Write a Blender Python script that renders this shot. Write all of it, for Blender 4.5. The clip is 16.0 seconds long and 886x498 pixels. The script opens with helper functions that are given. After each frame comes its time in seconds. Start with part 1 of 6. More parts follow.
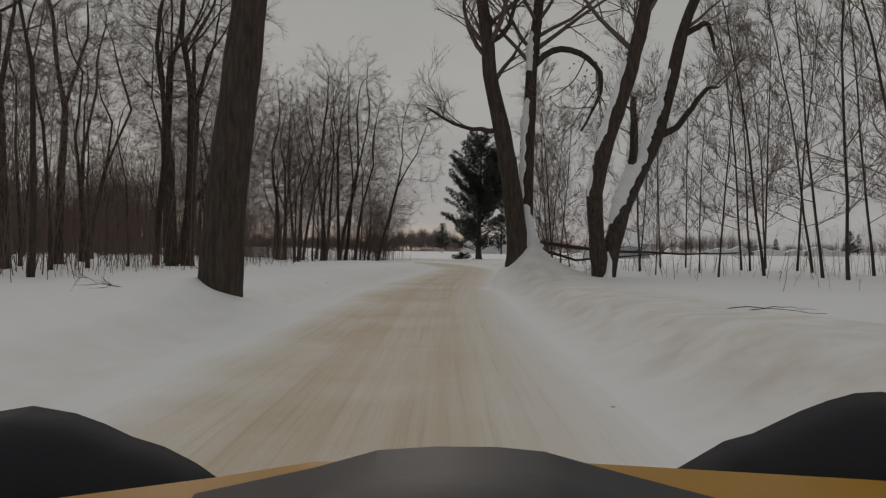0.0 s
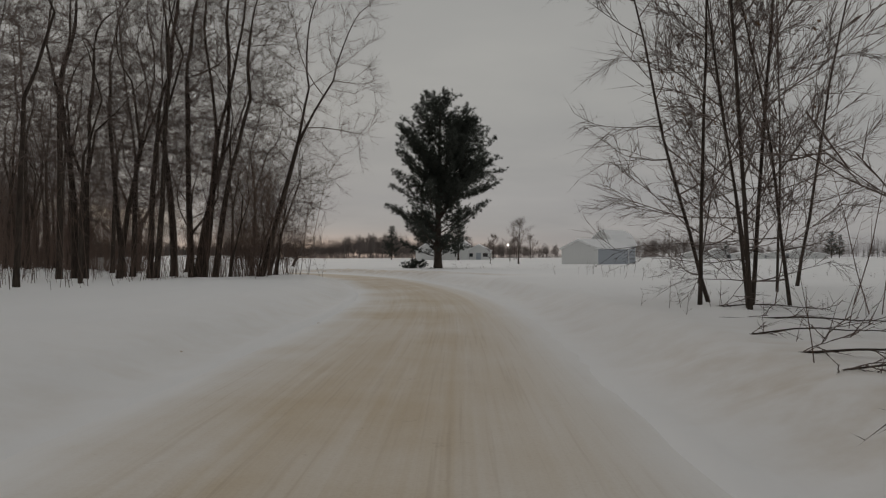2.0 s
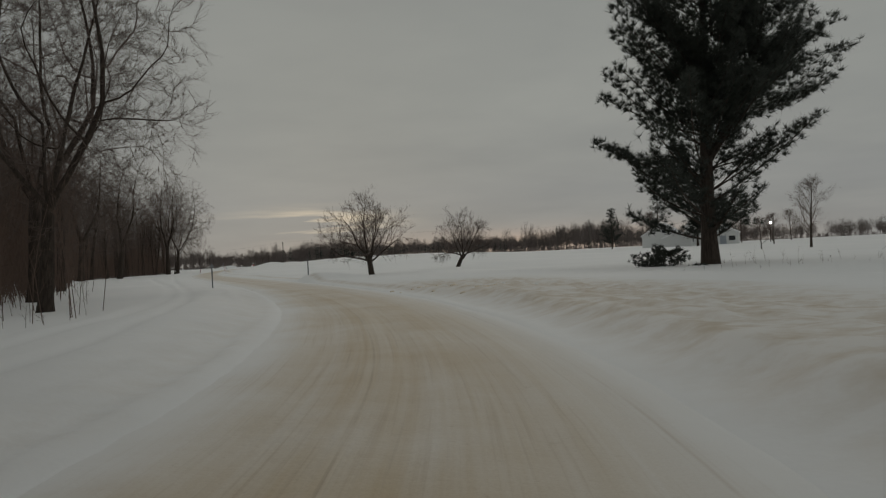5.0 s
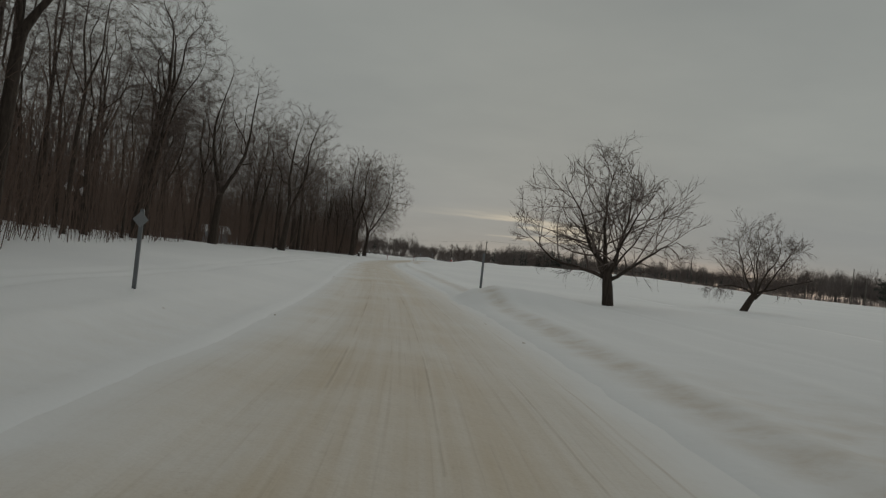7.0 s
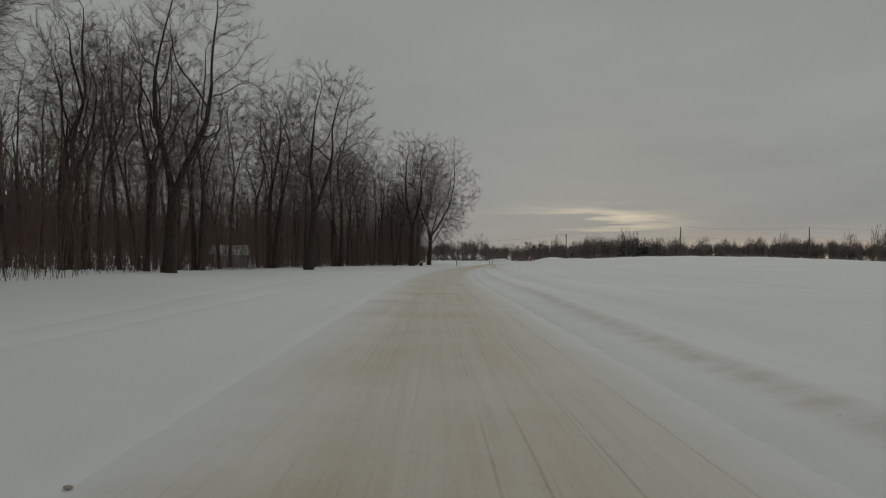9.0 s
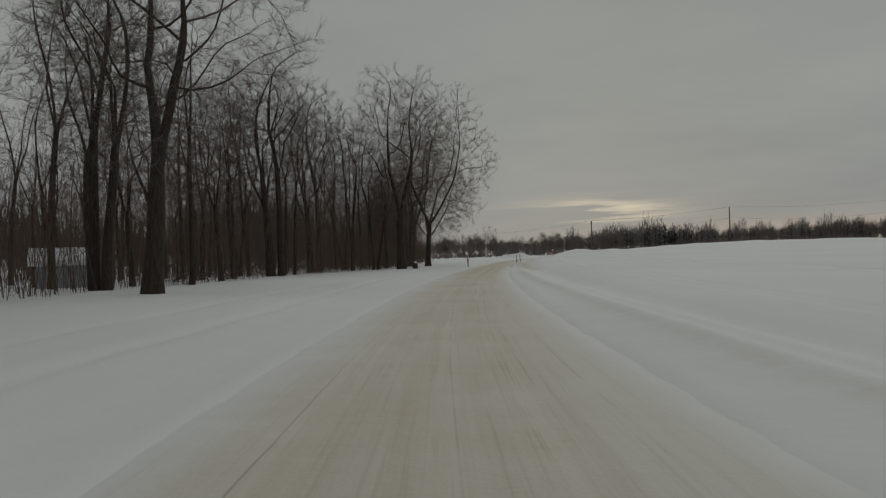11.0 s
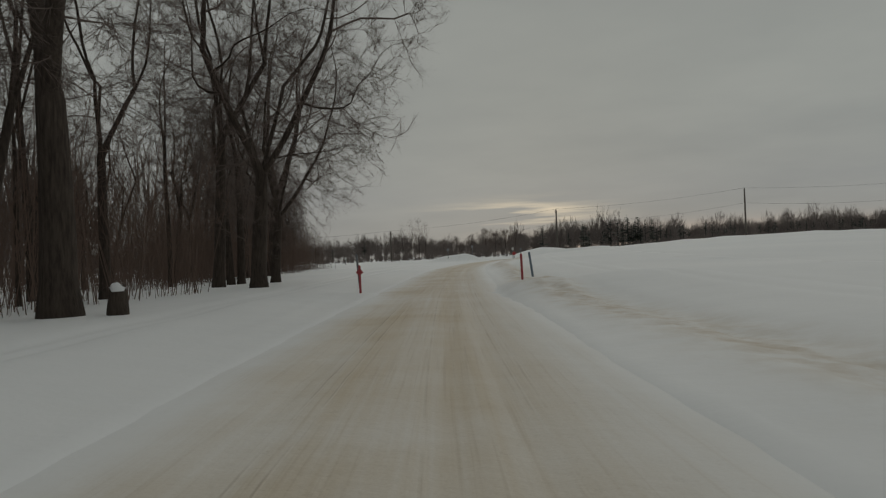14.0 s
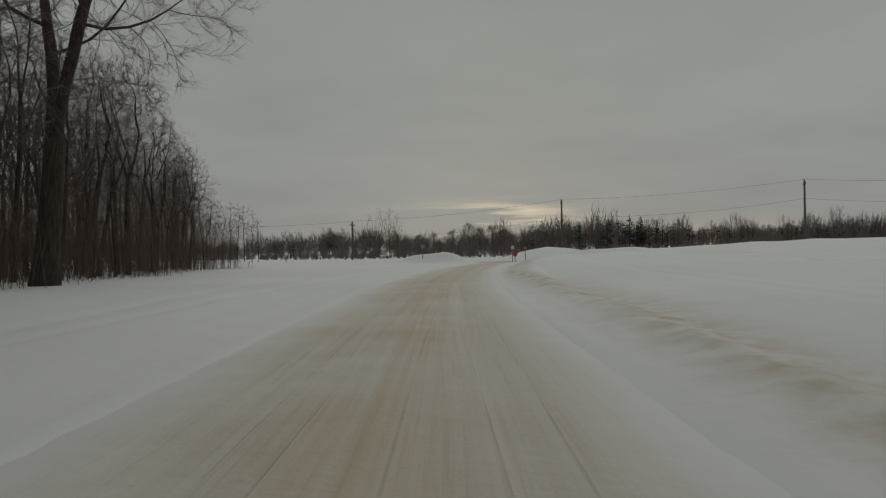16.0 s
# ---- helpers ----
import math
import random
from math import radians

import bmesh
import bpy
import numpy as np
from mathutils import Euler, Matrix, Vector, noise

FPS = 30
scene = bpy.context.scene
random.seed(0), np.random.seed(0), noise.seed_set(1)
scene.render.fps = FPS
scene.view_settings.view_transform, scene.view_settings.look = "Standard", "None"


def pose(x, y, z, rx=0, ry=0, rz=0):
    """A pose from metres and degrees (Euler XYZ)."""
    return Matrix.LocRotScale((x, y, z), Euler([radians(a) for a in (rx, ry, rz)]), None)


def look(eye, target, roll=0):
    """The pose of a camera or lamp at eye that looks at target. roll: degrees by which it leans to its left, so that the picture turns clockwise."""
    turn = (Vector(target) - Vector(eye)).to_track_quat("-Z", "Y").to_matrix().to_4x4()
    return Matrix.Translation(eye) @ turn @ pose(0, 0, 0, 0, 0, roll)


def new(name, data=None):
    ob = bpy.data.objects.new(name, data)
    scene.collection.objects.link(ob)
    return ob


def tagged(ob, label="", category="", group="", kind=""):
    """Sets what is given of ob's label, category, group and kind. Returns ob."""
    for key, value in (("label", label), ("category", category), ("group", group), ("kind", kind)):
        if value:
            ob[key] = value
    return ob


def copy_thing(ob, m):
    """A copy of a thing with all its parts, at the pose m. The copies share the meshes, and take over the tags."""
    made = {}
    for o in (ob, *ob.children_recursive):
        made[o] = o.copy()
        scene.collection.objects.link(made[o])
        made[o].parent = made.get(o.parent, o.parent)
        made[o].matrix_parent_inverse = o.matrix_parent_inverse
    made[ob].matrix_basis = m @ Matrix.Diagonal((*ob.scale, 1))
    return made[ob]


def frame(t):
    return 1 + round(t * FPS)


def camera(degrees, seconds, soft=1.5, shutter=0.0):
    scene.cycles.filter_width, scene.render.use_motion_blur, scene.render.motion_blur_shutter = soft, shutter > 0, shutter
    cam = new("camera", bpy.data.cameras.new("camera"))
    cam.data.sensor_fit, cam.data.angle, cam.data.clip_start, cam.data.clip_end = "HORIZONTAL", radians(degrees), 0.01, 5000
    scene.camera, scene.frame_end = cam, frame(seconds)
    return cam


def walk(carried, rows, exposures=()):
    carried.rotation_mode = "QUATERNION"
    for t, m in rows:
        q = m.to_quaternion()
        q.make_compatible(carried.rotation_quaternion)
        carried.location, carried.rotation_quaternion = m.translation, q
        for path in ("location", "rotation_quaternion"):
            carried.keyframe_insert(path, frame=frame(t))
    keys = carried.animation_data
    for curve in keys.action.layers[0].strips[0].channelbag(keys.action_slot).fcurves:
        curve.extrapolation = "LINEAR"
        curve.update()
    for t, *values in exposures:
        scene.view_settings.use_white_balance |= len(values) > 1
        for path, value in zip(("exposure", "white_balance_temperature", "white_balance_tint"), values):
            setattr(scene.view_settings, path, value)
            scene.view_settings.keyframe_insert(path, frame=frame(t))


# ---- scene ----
cam = camera(58.5, 16.0, soft=1.25)
PATH = [
    (0.0, look((0.006, 0.000, 1.096), (0.004, 10.000, 1.130), 0.49)),
    (0.5, look((0.011, 7.948, 1.120), (-0.011, 17.948, 1.090), 0.63)),
    (0.8, look((0.046, 12.437, 1.087), (0.048, 22.436, 1.218), -1.36)),
    (1.0, look((0.062, 15.400, 1.077), (0.051, 25.400, 1.068), -1.91)),
    (1.5, look((0.225, 22.644, 1.083), (0.520, 32.639, 1.170), -1.11)),
    (2.0, look((0.580, 29.456, 1.095), (1.189, 39.436, 1.211), -0.18)),
    (2.5, look((1.054, 35.773, 1.136), (1.845, 45.742, 1.171), -0.03)),
    (3.0, look((1.588, 41.486, 1.081), (2.601, 51.434, 1.105), -0.72)),
    (3.2, look((1.798, 43.696, 1.101), (2.763, 53.649, 1.168), -1.07)),
    (5.3, look((-0.277, 71.022, 1.107), (-2.809, 80.696, 1.184), -1.39)),
    (5.5, look((-0.928, 73.391, 1.102), (-3.617, 83.022, 1.217), 0.08)),
    (6.0, look((-2.887, 79.393, 1.103), (-6.135, 88.850, 1.171), 2.41)),
    (6.5, look((-5.346, 85.259, 1.079), (-9.527, 94.343, 1.147), 2.85)),
    (7.0, look((-8.122, 90.674, 1.030), (-12.693, 99.567, 1.167), 6.25)),
    (7.5, look((-11.118, 96.039, 1.049), (-16.202, 104.650, 1.119), 3.65)),
    (8.0, look((-14.286, 101.269, 1.023), (-19.578, 109.753, 1.201), 1.60)),
    (8.5, look((-17.621, 106.608, 1.103), (-22.944, 115.072, 1.258), 0.85)),
    (9.0, look((-21.128, 112.218, 1.101), (-26.449, 120.684, 1.225), 0.50)),
    (11.5, look((-43.849, 148.275, 1.141), (-49.074, 156.802, 1.223), -2.92)),
    (12.0, look((-48.345, 155.885, 1.141), (-53.377, 164.527, 1.186), -3.50)),
    (12.5, look((-52.636, 163.393, 1.110), (-57.490, 172.136, 1.151), -2.34)),
    (13.0, look((-56.731, 170.794, 1.104), (-61.464, 179.602, 1.127), -3.16)),
    (13.5, look((-60.627, 178.045, 1.091), (-65.271, 186.901, 1.165), -2.41)),
    (14.0, look((-64.209, 185.031, 1.048), (-68.756, 193.937, 1.141), -2.43)),
    (14.5, look((-67.589, 191.763, 1.059), (-72.093, 200.691, 1.084), -0.74)),
    (15.0, look((-70.841, 198.217, 1.000), (-75.307, 207.164, 0.931), 0.42)),
    (15.5, look((-73.987, 204.602, 1.080), (-78.398, 213.577, 1.103), -1.06)),
    (16.0, look((-77.078, 211.022, 1.085), (-81.361, 220.058, 1.153), -0.67)),
]
walk(cam, PATH, exposures=[(0.0, 0.35, 6800, 16), (2.0, 0.29, 6800, 16), (3.2, 0.14, 6750, 13), (5.3, 0.0, 6750, 10), (6.5, 0.03, 6650, 9), (9.0, 0.05, 6650, 9), (16.0, 0.05, 6700, 9)])

# ---- world and sun: a closed grey overcast in the late afternoon ----
SUN_AZIMUTH, SUN_HEIGHT = 20.0, 12.0      # degrees left of +y, above the horizon


def nodes_of(tree):
    tree.nodes.clear()

    def node(kind):
        return tree.nodes.new(kind)

    def wire(a, b, out=0, into=0):
        tree.links.new(a.outputs[out], b.inputs[into])
        return b
    return node, wire


def math_node(node, wire, op, a, b=None, clamp=False):
    n = node("ShaderNodeMath")
    n.operation, n.use_clamp = op, clamp
    for i, v in enumerate((a, b)):
        if v is None:
            continue
        if isinstance(v, (int, float)):
            n.inputs[i].default_value = v
        else:
            n.id_data.links.new(v, n.inputs[i])
    return n.outputs[0]


def ramp_node(node, source, stops):
    r = node("ShaderNodeValToRGB")
    e = r.color_ramp.elements
    while len(e) < len(stops):
        e.new(0.5)
    for el, (pos, col) in zip(e, stops):
        el.position, el.color = pos, (*col, 1) if len(col) == 3 else col
    r.id_data.links.new(source, r.inputs[0])
    return r.outputs[0]


def mix_node(node, fac, a, b, blend="MIX"):
    m = node("ShaderNodeMix")
    m.data_type, m.blend_type = "RGBA", blend
    for v, slot in ((fac, 0), (a, 6), (b, 7)):
        if isinstance(v, (int, float)):
            m.inputs[slot].default_value = v
        elif isinstance(v, tuple):
            m.inputs[slot].default_value = (*v, 1)
        else:
            m.id_data.links.new(v, m.inputs[slot])
    return m.outputs[2]


def build_world():
    world = bpy.data.worlds.new("overcast")
    world.use_nodes = True
    scene.world = world
    node, wire = nodes_of(world.node_tree)
    M = lambda op, a, b=None, clamp=False: math_node(node, wire, op, a, b, clamp)
    sky = node("ShaderNodeTexSky")
    sky.sky_type, sky.sun_disc = "NISHITA", False
    sky.sun_elevation, sky.sun_rotation = radians(SUN_HEIGHT), radians(-SUN_AZIMUTH)
    coord = node("ShaderNodeTexCoord")
    split = node("ShaderNodeSeparateXYZ")
    wire(coord, split)
    x, y, z = split.outputs
    height = M("ARCSINE", z)                                   # radians above the horizon
    azimuth = M("ARCTAN2", M("MULTIPLY", x, -1.0), y)          # to the left of +y
    # cloud sheet: broad soft bands, drawn out along the horizon
    place = node("ShaderNodeCombineXYZ")
    flat = M("ADD", M("ABSOLUTE", z), 0.12)
    world.node_tree.links.new(M("DIVIDE", x, flat), place.inputs[0])
    world.node_tree.links.new(M("DIVIDE", y, flat), place.inputs[1])
    broad = node("ShaderNodeTexNoise")
    broad.inputs["Scale"].default_value, broad.inputs["Detail"].default_value = 0.55, 5
    broad.inputs["Roughness"].default_value = 0.55
    wire(place, broad)
    sheet = ramp_node(node, broad.outputs[0], [(0.3, (0.86, 0.87, 0.88)), (0.7, (1.08, 1.075, 1.06))])
    lift = ramp_node(node, M("DIVIDE", height, 1.2, True),
                     [(0.0, (0.246, 0.255, 0.255)), (0.05, (0.261, 0.272, 0.27)), (0.16, (0.275, 0.29, 0.282)),
                      (0.45, (0.229, 0.246, 0.243)), (1.0, (0.295, 0.315, 0.315))])
    grey = mix_node(node, 1.0, lift, sheet, "MULTIPLY")
    # the gap of clear evening sky under the cloud, towards the sun
    streak = node("ShaderNodeTexNoise")
    streak.inputs["Scale"].default_value, streak.inputs["Detail"].default_value = 1.0, 4
    where = node("ShaderNodeCombineXYZ")
    world.node_tree.links.new(M("MULTIPLY", azimuth, 5.5), where.inputs[0])
    world.node_tree.links.new(M("MULTIPLY", height, 75.0), where.inputs[1])
    wire(where, streak)
    def bump(v, centre, width):
        q = M("DIVIDE", M("SUBTRACT", v, centre), width)
        return M("POWER", 2.718, M("MULTIPLY", M("MULTIPLY", q, q), -1.0))
    gap = M("MULTIPLY", bump(height, 0.049, 0.013), bump(azimuth, 0.375, 0.075))
    tear = M("MULTIPLY", M("SUBTRACT", streak.outputs[0], 0.46, True), 7.0, True)
    gap = M("MULTIPLY", gap, tear, True)
    low = M("MULTIPLY", bump(height, 0.008, 0.018), bump(azimuth, 0.10, 0.22))
    low = M("MULTIPLY", low, M("MULTIPLY", streak.outputs[0], 1.1, True), True)
    dull = M("MULTIPLY", bump(height, 0.075, 0.02), M("SUBTRACT", 1.15, M("MULTIPLY", streak.outputs[0], 1.0), True))
    colour = mix_node(node, M("MULTIPLY", dull, 0.25), grey, (0.22, 0.235, 0.25))
    colour = mix_node(node, low, colour, (0.62, 0.44, 0.32))
    colour = mix_node(node, gap, colour, (0.80, 0.68, 0.50))
    cloud = node("ShaderNodeBackground")
    world.node_tree.links.new(colour, cloud.inputs[0])
    cloud.inputs[1].default_value = 1.0
    clear = node("ShaderNodeBackground")
    wire(sky, clear)
    clear.inputs[1].default_value = 0.05
    both, out = node("ShaderNodeMixShader"), node("ShaderNodeOutputWorld")
    both.inputs[0].default_value = 0.985
    wire(clear, both, 0, 1), wire(cloud, both, 0, 2), wire(both, out)


build_world()
sun = new("sun", bpy.data.lights.new("sun", "SUN"))
sun.data.energy, sun.data.angle, sun.data.color = 0.5, radians(60), (1.0, 0.93, 0.84)
sun.matrix_world = look((0, 0, 60), (math.sin(radians(SUN_AZIMUTH)) * 50, -math.cos(radians(SUN_AZIMUTH)) * 50,
                                     60 - 50 * math.tan(radians(SUN_HEIGHT))))


# ---- materials ----
def material(name, build, rough=0.8, metal=0.0):
    m = bpy.data.materials.new(name)
    m.use_nodes = True
    node, wire = nodes_of(m.node_tree)
    shader, out = node("ShaderNodeBsdfPrincipled"), node("ShaderNodeOutputMaterial")
    shader.inputs["Roughness"].default_value, shader.inputs["Metallic"].default_value = rough, metal
    wire(shader, out)
    build(m, node, wire, shader)
    return m


def noise_tex(node, source, scale, detail=4, rough=0.55):
    n = node("ShaderNodeTexNoise")
    n.inputs["Scale"].default_value, n.inputs["Detail"].default_value, n.inputs["Roughness"].default_value = scale, detail, rough
    n.id_data.links.new(source, n.inputs[0])
    return n.outputs[0]


def coords(node, slot="Object", scale=(1, 1, 1)):
    c, m = node("ShaderNodeTexCoord"), node("ShaderNodeMapping")
    m.inputs["Scale"].default_value = scale
    c.id_data.links.new(c.outputs[slot], m.inputs[0])
    return m.outputs[0]


def relief(node, shader, height, strength, distance):
    b = node("ShaderNodeBump")
    b.inputs["Strength"].default_value, b.inputs["Distance"].default_value = strength, distance
    b.id_data.links.new(height, b.inputs["Height"])
    b.id_data.links.new(b.outputs[0], shader.inputs["Normal"])


def plain(name, colour, rough=0.7, metal=0.0, vary=0.15, scale=6.0, depth=0.004, stretch=(1, 1, 1)):
    """A surface of one colour with two scales of variation and fine relief."""
    def build(m, node, wire, shader):
        at = coords(node, "Object", stretch)
        big, fine = noise_tex(node, at, scale * 0.25, 3), noise_tex(node, at, scale * 4, 6)
        dark = tuple(c * (1 - vary) for c in colour)
        light = tuple(min(1, c * (1 + vary)) for c in colour)
        col = mix_node(node, big, dark, light)
        col = mix_node(node, 0.35, col, ramp_node(node, fine, [(0.3, dark), (0.7, light)]))
        m.node_tree.links.new(col, shader.inputs[0])
        relief(node, shader, fine, 0.5, depth)
    return material(name, build, rough, metal)


def snow_build(m, node, wire, shader):
    at = coords(node)
    broad, mid, fine = noise_tex(node, at, 0.08, 3), noise_tex(node, at, 0.9, 5), noise_tex(node, at, 14, 4)
    col = ramp_node(node, broad, [(0.3, (0.83, 0.835, 0.84)), (0.7, (0.89, 0.89, 0.89))])
    # a little sand thrown on to the verges and the windrows; the mask also carries the ridge's painted shade
    sand = node("ShaderNodeAttribute")
    sand.attribute_name = "sand"
    spots = ramp_node(node, noise_tex(node, at, 1.9, 5, 0.6), [(0.40, (0.32, 0.32, 0.32)), (0.66, (1, 1, 1))])
    fac = math_node(node, wire, "MULTIPLY", sand.outputs["Fac"], spots, True)
    col = mix_node(node, math_node(node, wire, "MULTIPLY", fac, 0.75), col, (0.52, 0.42, 0.30))
    m.node_tree.links.new(col, shader.inputs[0])
    both = math_node(node, wire, "ADD", mid, math_node(node, wire, "MULTIPLY", fine, 0.05))
    relief(node, shader, both, 0.5, 0.05)
    shader.inputs["Specular IOR Level"].default_value = 0.2


def road_build(m, node, wire, shader):
    M = lambda op, a, b=None, clamp=False: math_node(node, wire, op, a, b, clamp)
    uv = node("ShaderNodeUVMap")
    uv.uv_map = "lane"
    split = node("ShaderNodeSeparateXYZ")
    wire(uv, split)
    across, along = split.outputs[0], split.outputs[1]
    stretched = node("ShaderNodeCombineXYZ")
    m.node_tree.links.new(across, stretched.inputs[0])
    m.node_tree.links.new(M("MULTIPLY", along, 0.012), stretched.inputs[1])
    lanes = noise_tex(node, stretched.outputs[0], 2.2, 6, 0.6)
    broad_lanes = noise_tex(node, stretched.outputs[0], 1.6, 2, 0.5)
    thin = noise_tex(node, stretched.outputs[0], 11.0, 4, 0.6)
    patch = noise_tex(node, uv.outputs[0], 0.35, 6, 0.6)
    clods = noise_tex(node, uv.outputs[0], 5.0, 5, 0.7)
    grain = noise_tex(node, uv.outputs[0], 40.0, 3, 0.7)
    wander = M("MULTIPLY", M("SUBTRACT", patch, 0.5), 0.9)
    middle = ramp_node(node, M("ABSOLUTE", M("MULTIPLY", M("ADD", across, wander), 0.36)), [(0.20, (1, 1, 1)), (0.44, (0.68, 0.68, 0.68)), (0.64, (0.14, 0.14, 0.14)), (0.78, (0.0, 0.0, 0.0))])
    amount = M("ADD", M("MULTIPLY", M("SUBTRACT", lanes, 0.5), 0.8), M("MULTIPLY", M("SUBTRACT", patch, 0.5), 1.0))
    amount = M("ADD", M("ADD", amount, 0.70), M("MULTIPLY", M("SUBTRACT", thin, 0.5), 0.4))
    amount = M("MULTIPLY", amount, middle, True)
    near = node("ShaderNodeAttribute")
    near.attribute_name = "sand"
    amount = M("MULTIPLY", amount, near.outputs["Fac"], True)
    col = mix_node(node, amount, (0.86, 0.862, 0.862), (0.575, 0.463, 0.313))
    hair = ramp_node(node, noise_tex(node, stretched.outputs[0], 26.0, 3, 0.5), [(0.55, (0, 0, 0)), (0.68, (1, 1, 1))])
    col = mix_node(node, M("MULTIPLY", M("MULTIPLY", hair, amount), 0.35), col, (0.44, 0.35, 0.25))
    speck = ramp_node(node, grain, [(0.45, (0, 0, 0)), (0.75, (1, 1, 1))])
    col = mix_node(node, M("MULTIPLY", M("MULTIPLY", speck, amount), 0.35), col, (0.47, 0.37, 0.26))
    dirt = ramp_node(node, clods, [(0.62, (0, 0, 0)), (0.74, (1, 1, 1))])
    col = mix_node(node, M("MULTIPLY", M("MULTIPLY", dirt, amount), 0.40), col, (0.36, 0.28, 0.20))
    # narrow cuts left by runners and tyre edges
    cuts = None
    for centre, wave, width, start, stop in ((0.30, 0.05, 0.020, 150.0, 400.0), (-0.95, 0.035, 0.016, 126.0, 400.0), (0.95, 0.03, 0.018, 84.0, 400.0), (-0.35, 0.043, 0.022, 62.0, 120.0),
                                             (0.02, 0.02, 0.016, 96.0, 190.0), (0.62, 0.038, 0.014, 118.0, 240.0), (1.35, 0.026, 0.020, 70.0, 200.0), (-0.60, 0.03, 0.014, 175.0, 400.0)):
        bend = M("ADD", M("MULTIPLY", M("SINE", M("MULTIPLY", along, wave)), 0.22), centre)
        near_cut = M("SUBTRACT", 1.0, M("DIVIDE", M("ABSOLUTE", M("SUBTRACT", across, bend)), width), True)
        near_cut = M("MULTIPLY", near_cut, M("MULTIPLY", M("GREATER_THAN", along, start), M("LESS_THAN", along, stop)))
        cuts = near_cut if cuts is None else M("MAXIMUM", cuts, near_cut)
    cuts = M("MULTIPLY", cuts, M("MULTIPLY", M("SUBTRACT", patch, 0.42, True), 4.0, True))
    # the shade inside the cuts is painted into the colour as darker tan
    col = mix_node(node, M("MULTIPLY", cuts, 0.5), col, (0.46, 0.37, 0.28))
    m.node_tree.links.new(col, shader.inputs[0])
    at = coords(node)
    soft = M("ADD", noise_tex(node, at, 0.9, 5), M("MULTIPLY", noise_tex(node, at, 14, 4), 0.05))
    rough = M("ADD", M("MULTIPLY", broad_lanes, 0.30), M("MULTIPLY", clods, 0.12))
    rough = M("MULTIPLY", M("SUBTRACT", rough, M("MULTIPLY", cuts, 0.12)), middle)
    relief(node, shader, M("ADD", M("MULTIPLY", soft, 0.35), rough), 0.5, 0.12)
    shader.inputs["Specular IOR Level"].default_value = 0.2


def bark_build(dark, light):
    def build(m, node, wire, shader):
        at = coords(node, "Object", (1, 1, 0.16))
        ridges, fine = noise_tex(node, at, 14, 5, 0.65), noise_tex(node, at, 60, 3)
        big = noise_tex(node, coords(node), 0.7, 3)
        col = ramp_node(node, ridges, [(0.32, dark), (0.68, light)])
        grey = tuple((a + b) * 0.62 for a, b in zip(dark, light))
        col = mix_node(node, math_node(node, wire, "MULTIPLY", big, 0.5), col, grey)
        m.node_tree.links.new(col, shader.inputs[0])
        relief(node, shader, math_node(node, wire, "ADD", ridges, math_node(node, wire, "MULTIPLY", fine, 0.2)), 0.8, 0.03)
        shader.inputs["Specular IOR Level"].default_value = 0.15
    return build


SNOW = material("snow", snow_build, 0.75)
ROAD = material("sanded_packed_snow", road_build, 0.75)
BARK = material("dark_bark", bark_build((0.026, 0.020, 0.017), (0.092, 0.073, 0.060)), 0.9)
TWIG = plain("twig_bark", (0.118, 0.087, 0.074), 0.85, vary=0.3, scale=2)
BRUSH = plain("brush_bark", (0.128, 0.085, 0.066), 0.9, vary=0.3, scale=1)
NEEDLES = plain("pine_needles", (0.035, 0.042, 0.032), 0.75, vary=0.45, scale=1.2)
FARWOOD = plain("far_wood", (0.155, 0.128, 0.118), 0.9, vary=0.35, scale=0.15)
LEAF = plain("dead_leaf", (0.15, 0.085, 0.045), 0.8, vary=0.4, scale=3)
PACK = plain("clinging_snow", (0.80, 0.80, 0.81), 0.7, vary=0.05, scale=3, depth=0.02)
SIDING = plain("white_siding", (0.66, 0.665, 0.66), 0.6, vary=0.06, scale=2)
SHEET_METAL = plain("grey_steel_siding", (0.33, 0.36, 0.40), 0.45, vary=0.08, scale=2)
GLASS_DARK = plain("dark_window", (0.03, 0.033, 0.036), 0.15, vary=0.2)
RED_PAINT = plain("red_painted_steel", (0.36, 0.045, 0.05), 0.55, vary=0.2, scale=9)
BLUE_PAINT = plain("blue_grey_painted_steel", (0.16, 0.20, 0.25), 0.55, vary=0.2, scale=9)
GALV = plain("weathered_galvanised_steel", (0.17, 0.18, 0.19), 0.5, 0.3, vary=0.2, scale=9)
SIGN_BACK = plain("sign_back_aluminium", (0.24, 0.25, 0.26), 0.5, 0.3, vary=0.15, scale=9)
POLE_WOOD = plain("weathered_pole_wood", (0.11, 0.095, 0.082), 0.85, vary=0.25, scale=5, stretch=(1, 1, 0.1))
WIRE = plain("power_wire", (0.05, 0.05, 0.055), 0.6)
ASPHALT = plain("wet_sanded_asphalt", (0.30, 0.235, 0.165), 0.6, vary=0.3, scale=1)


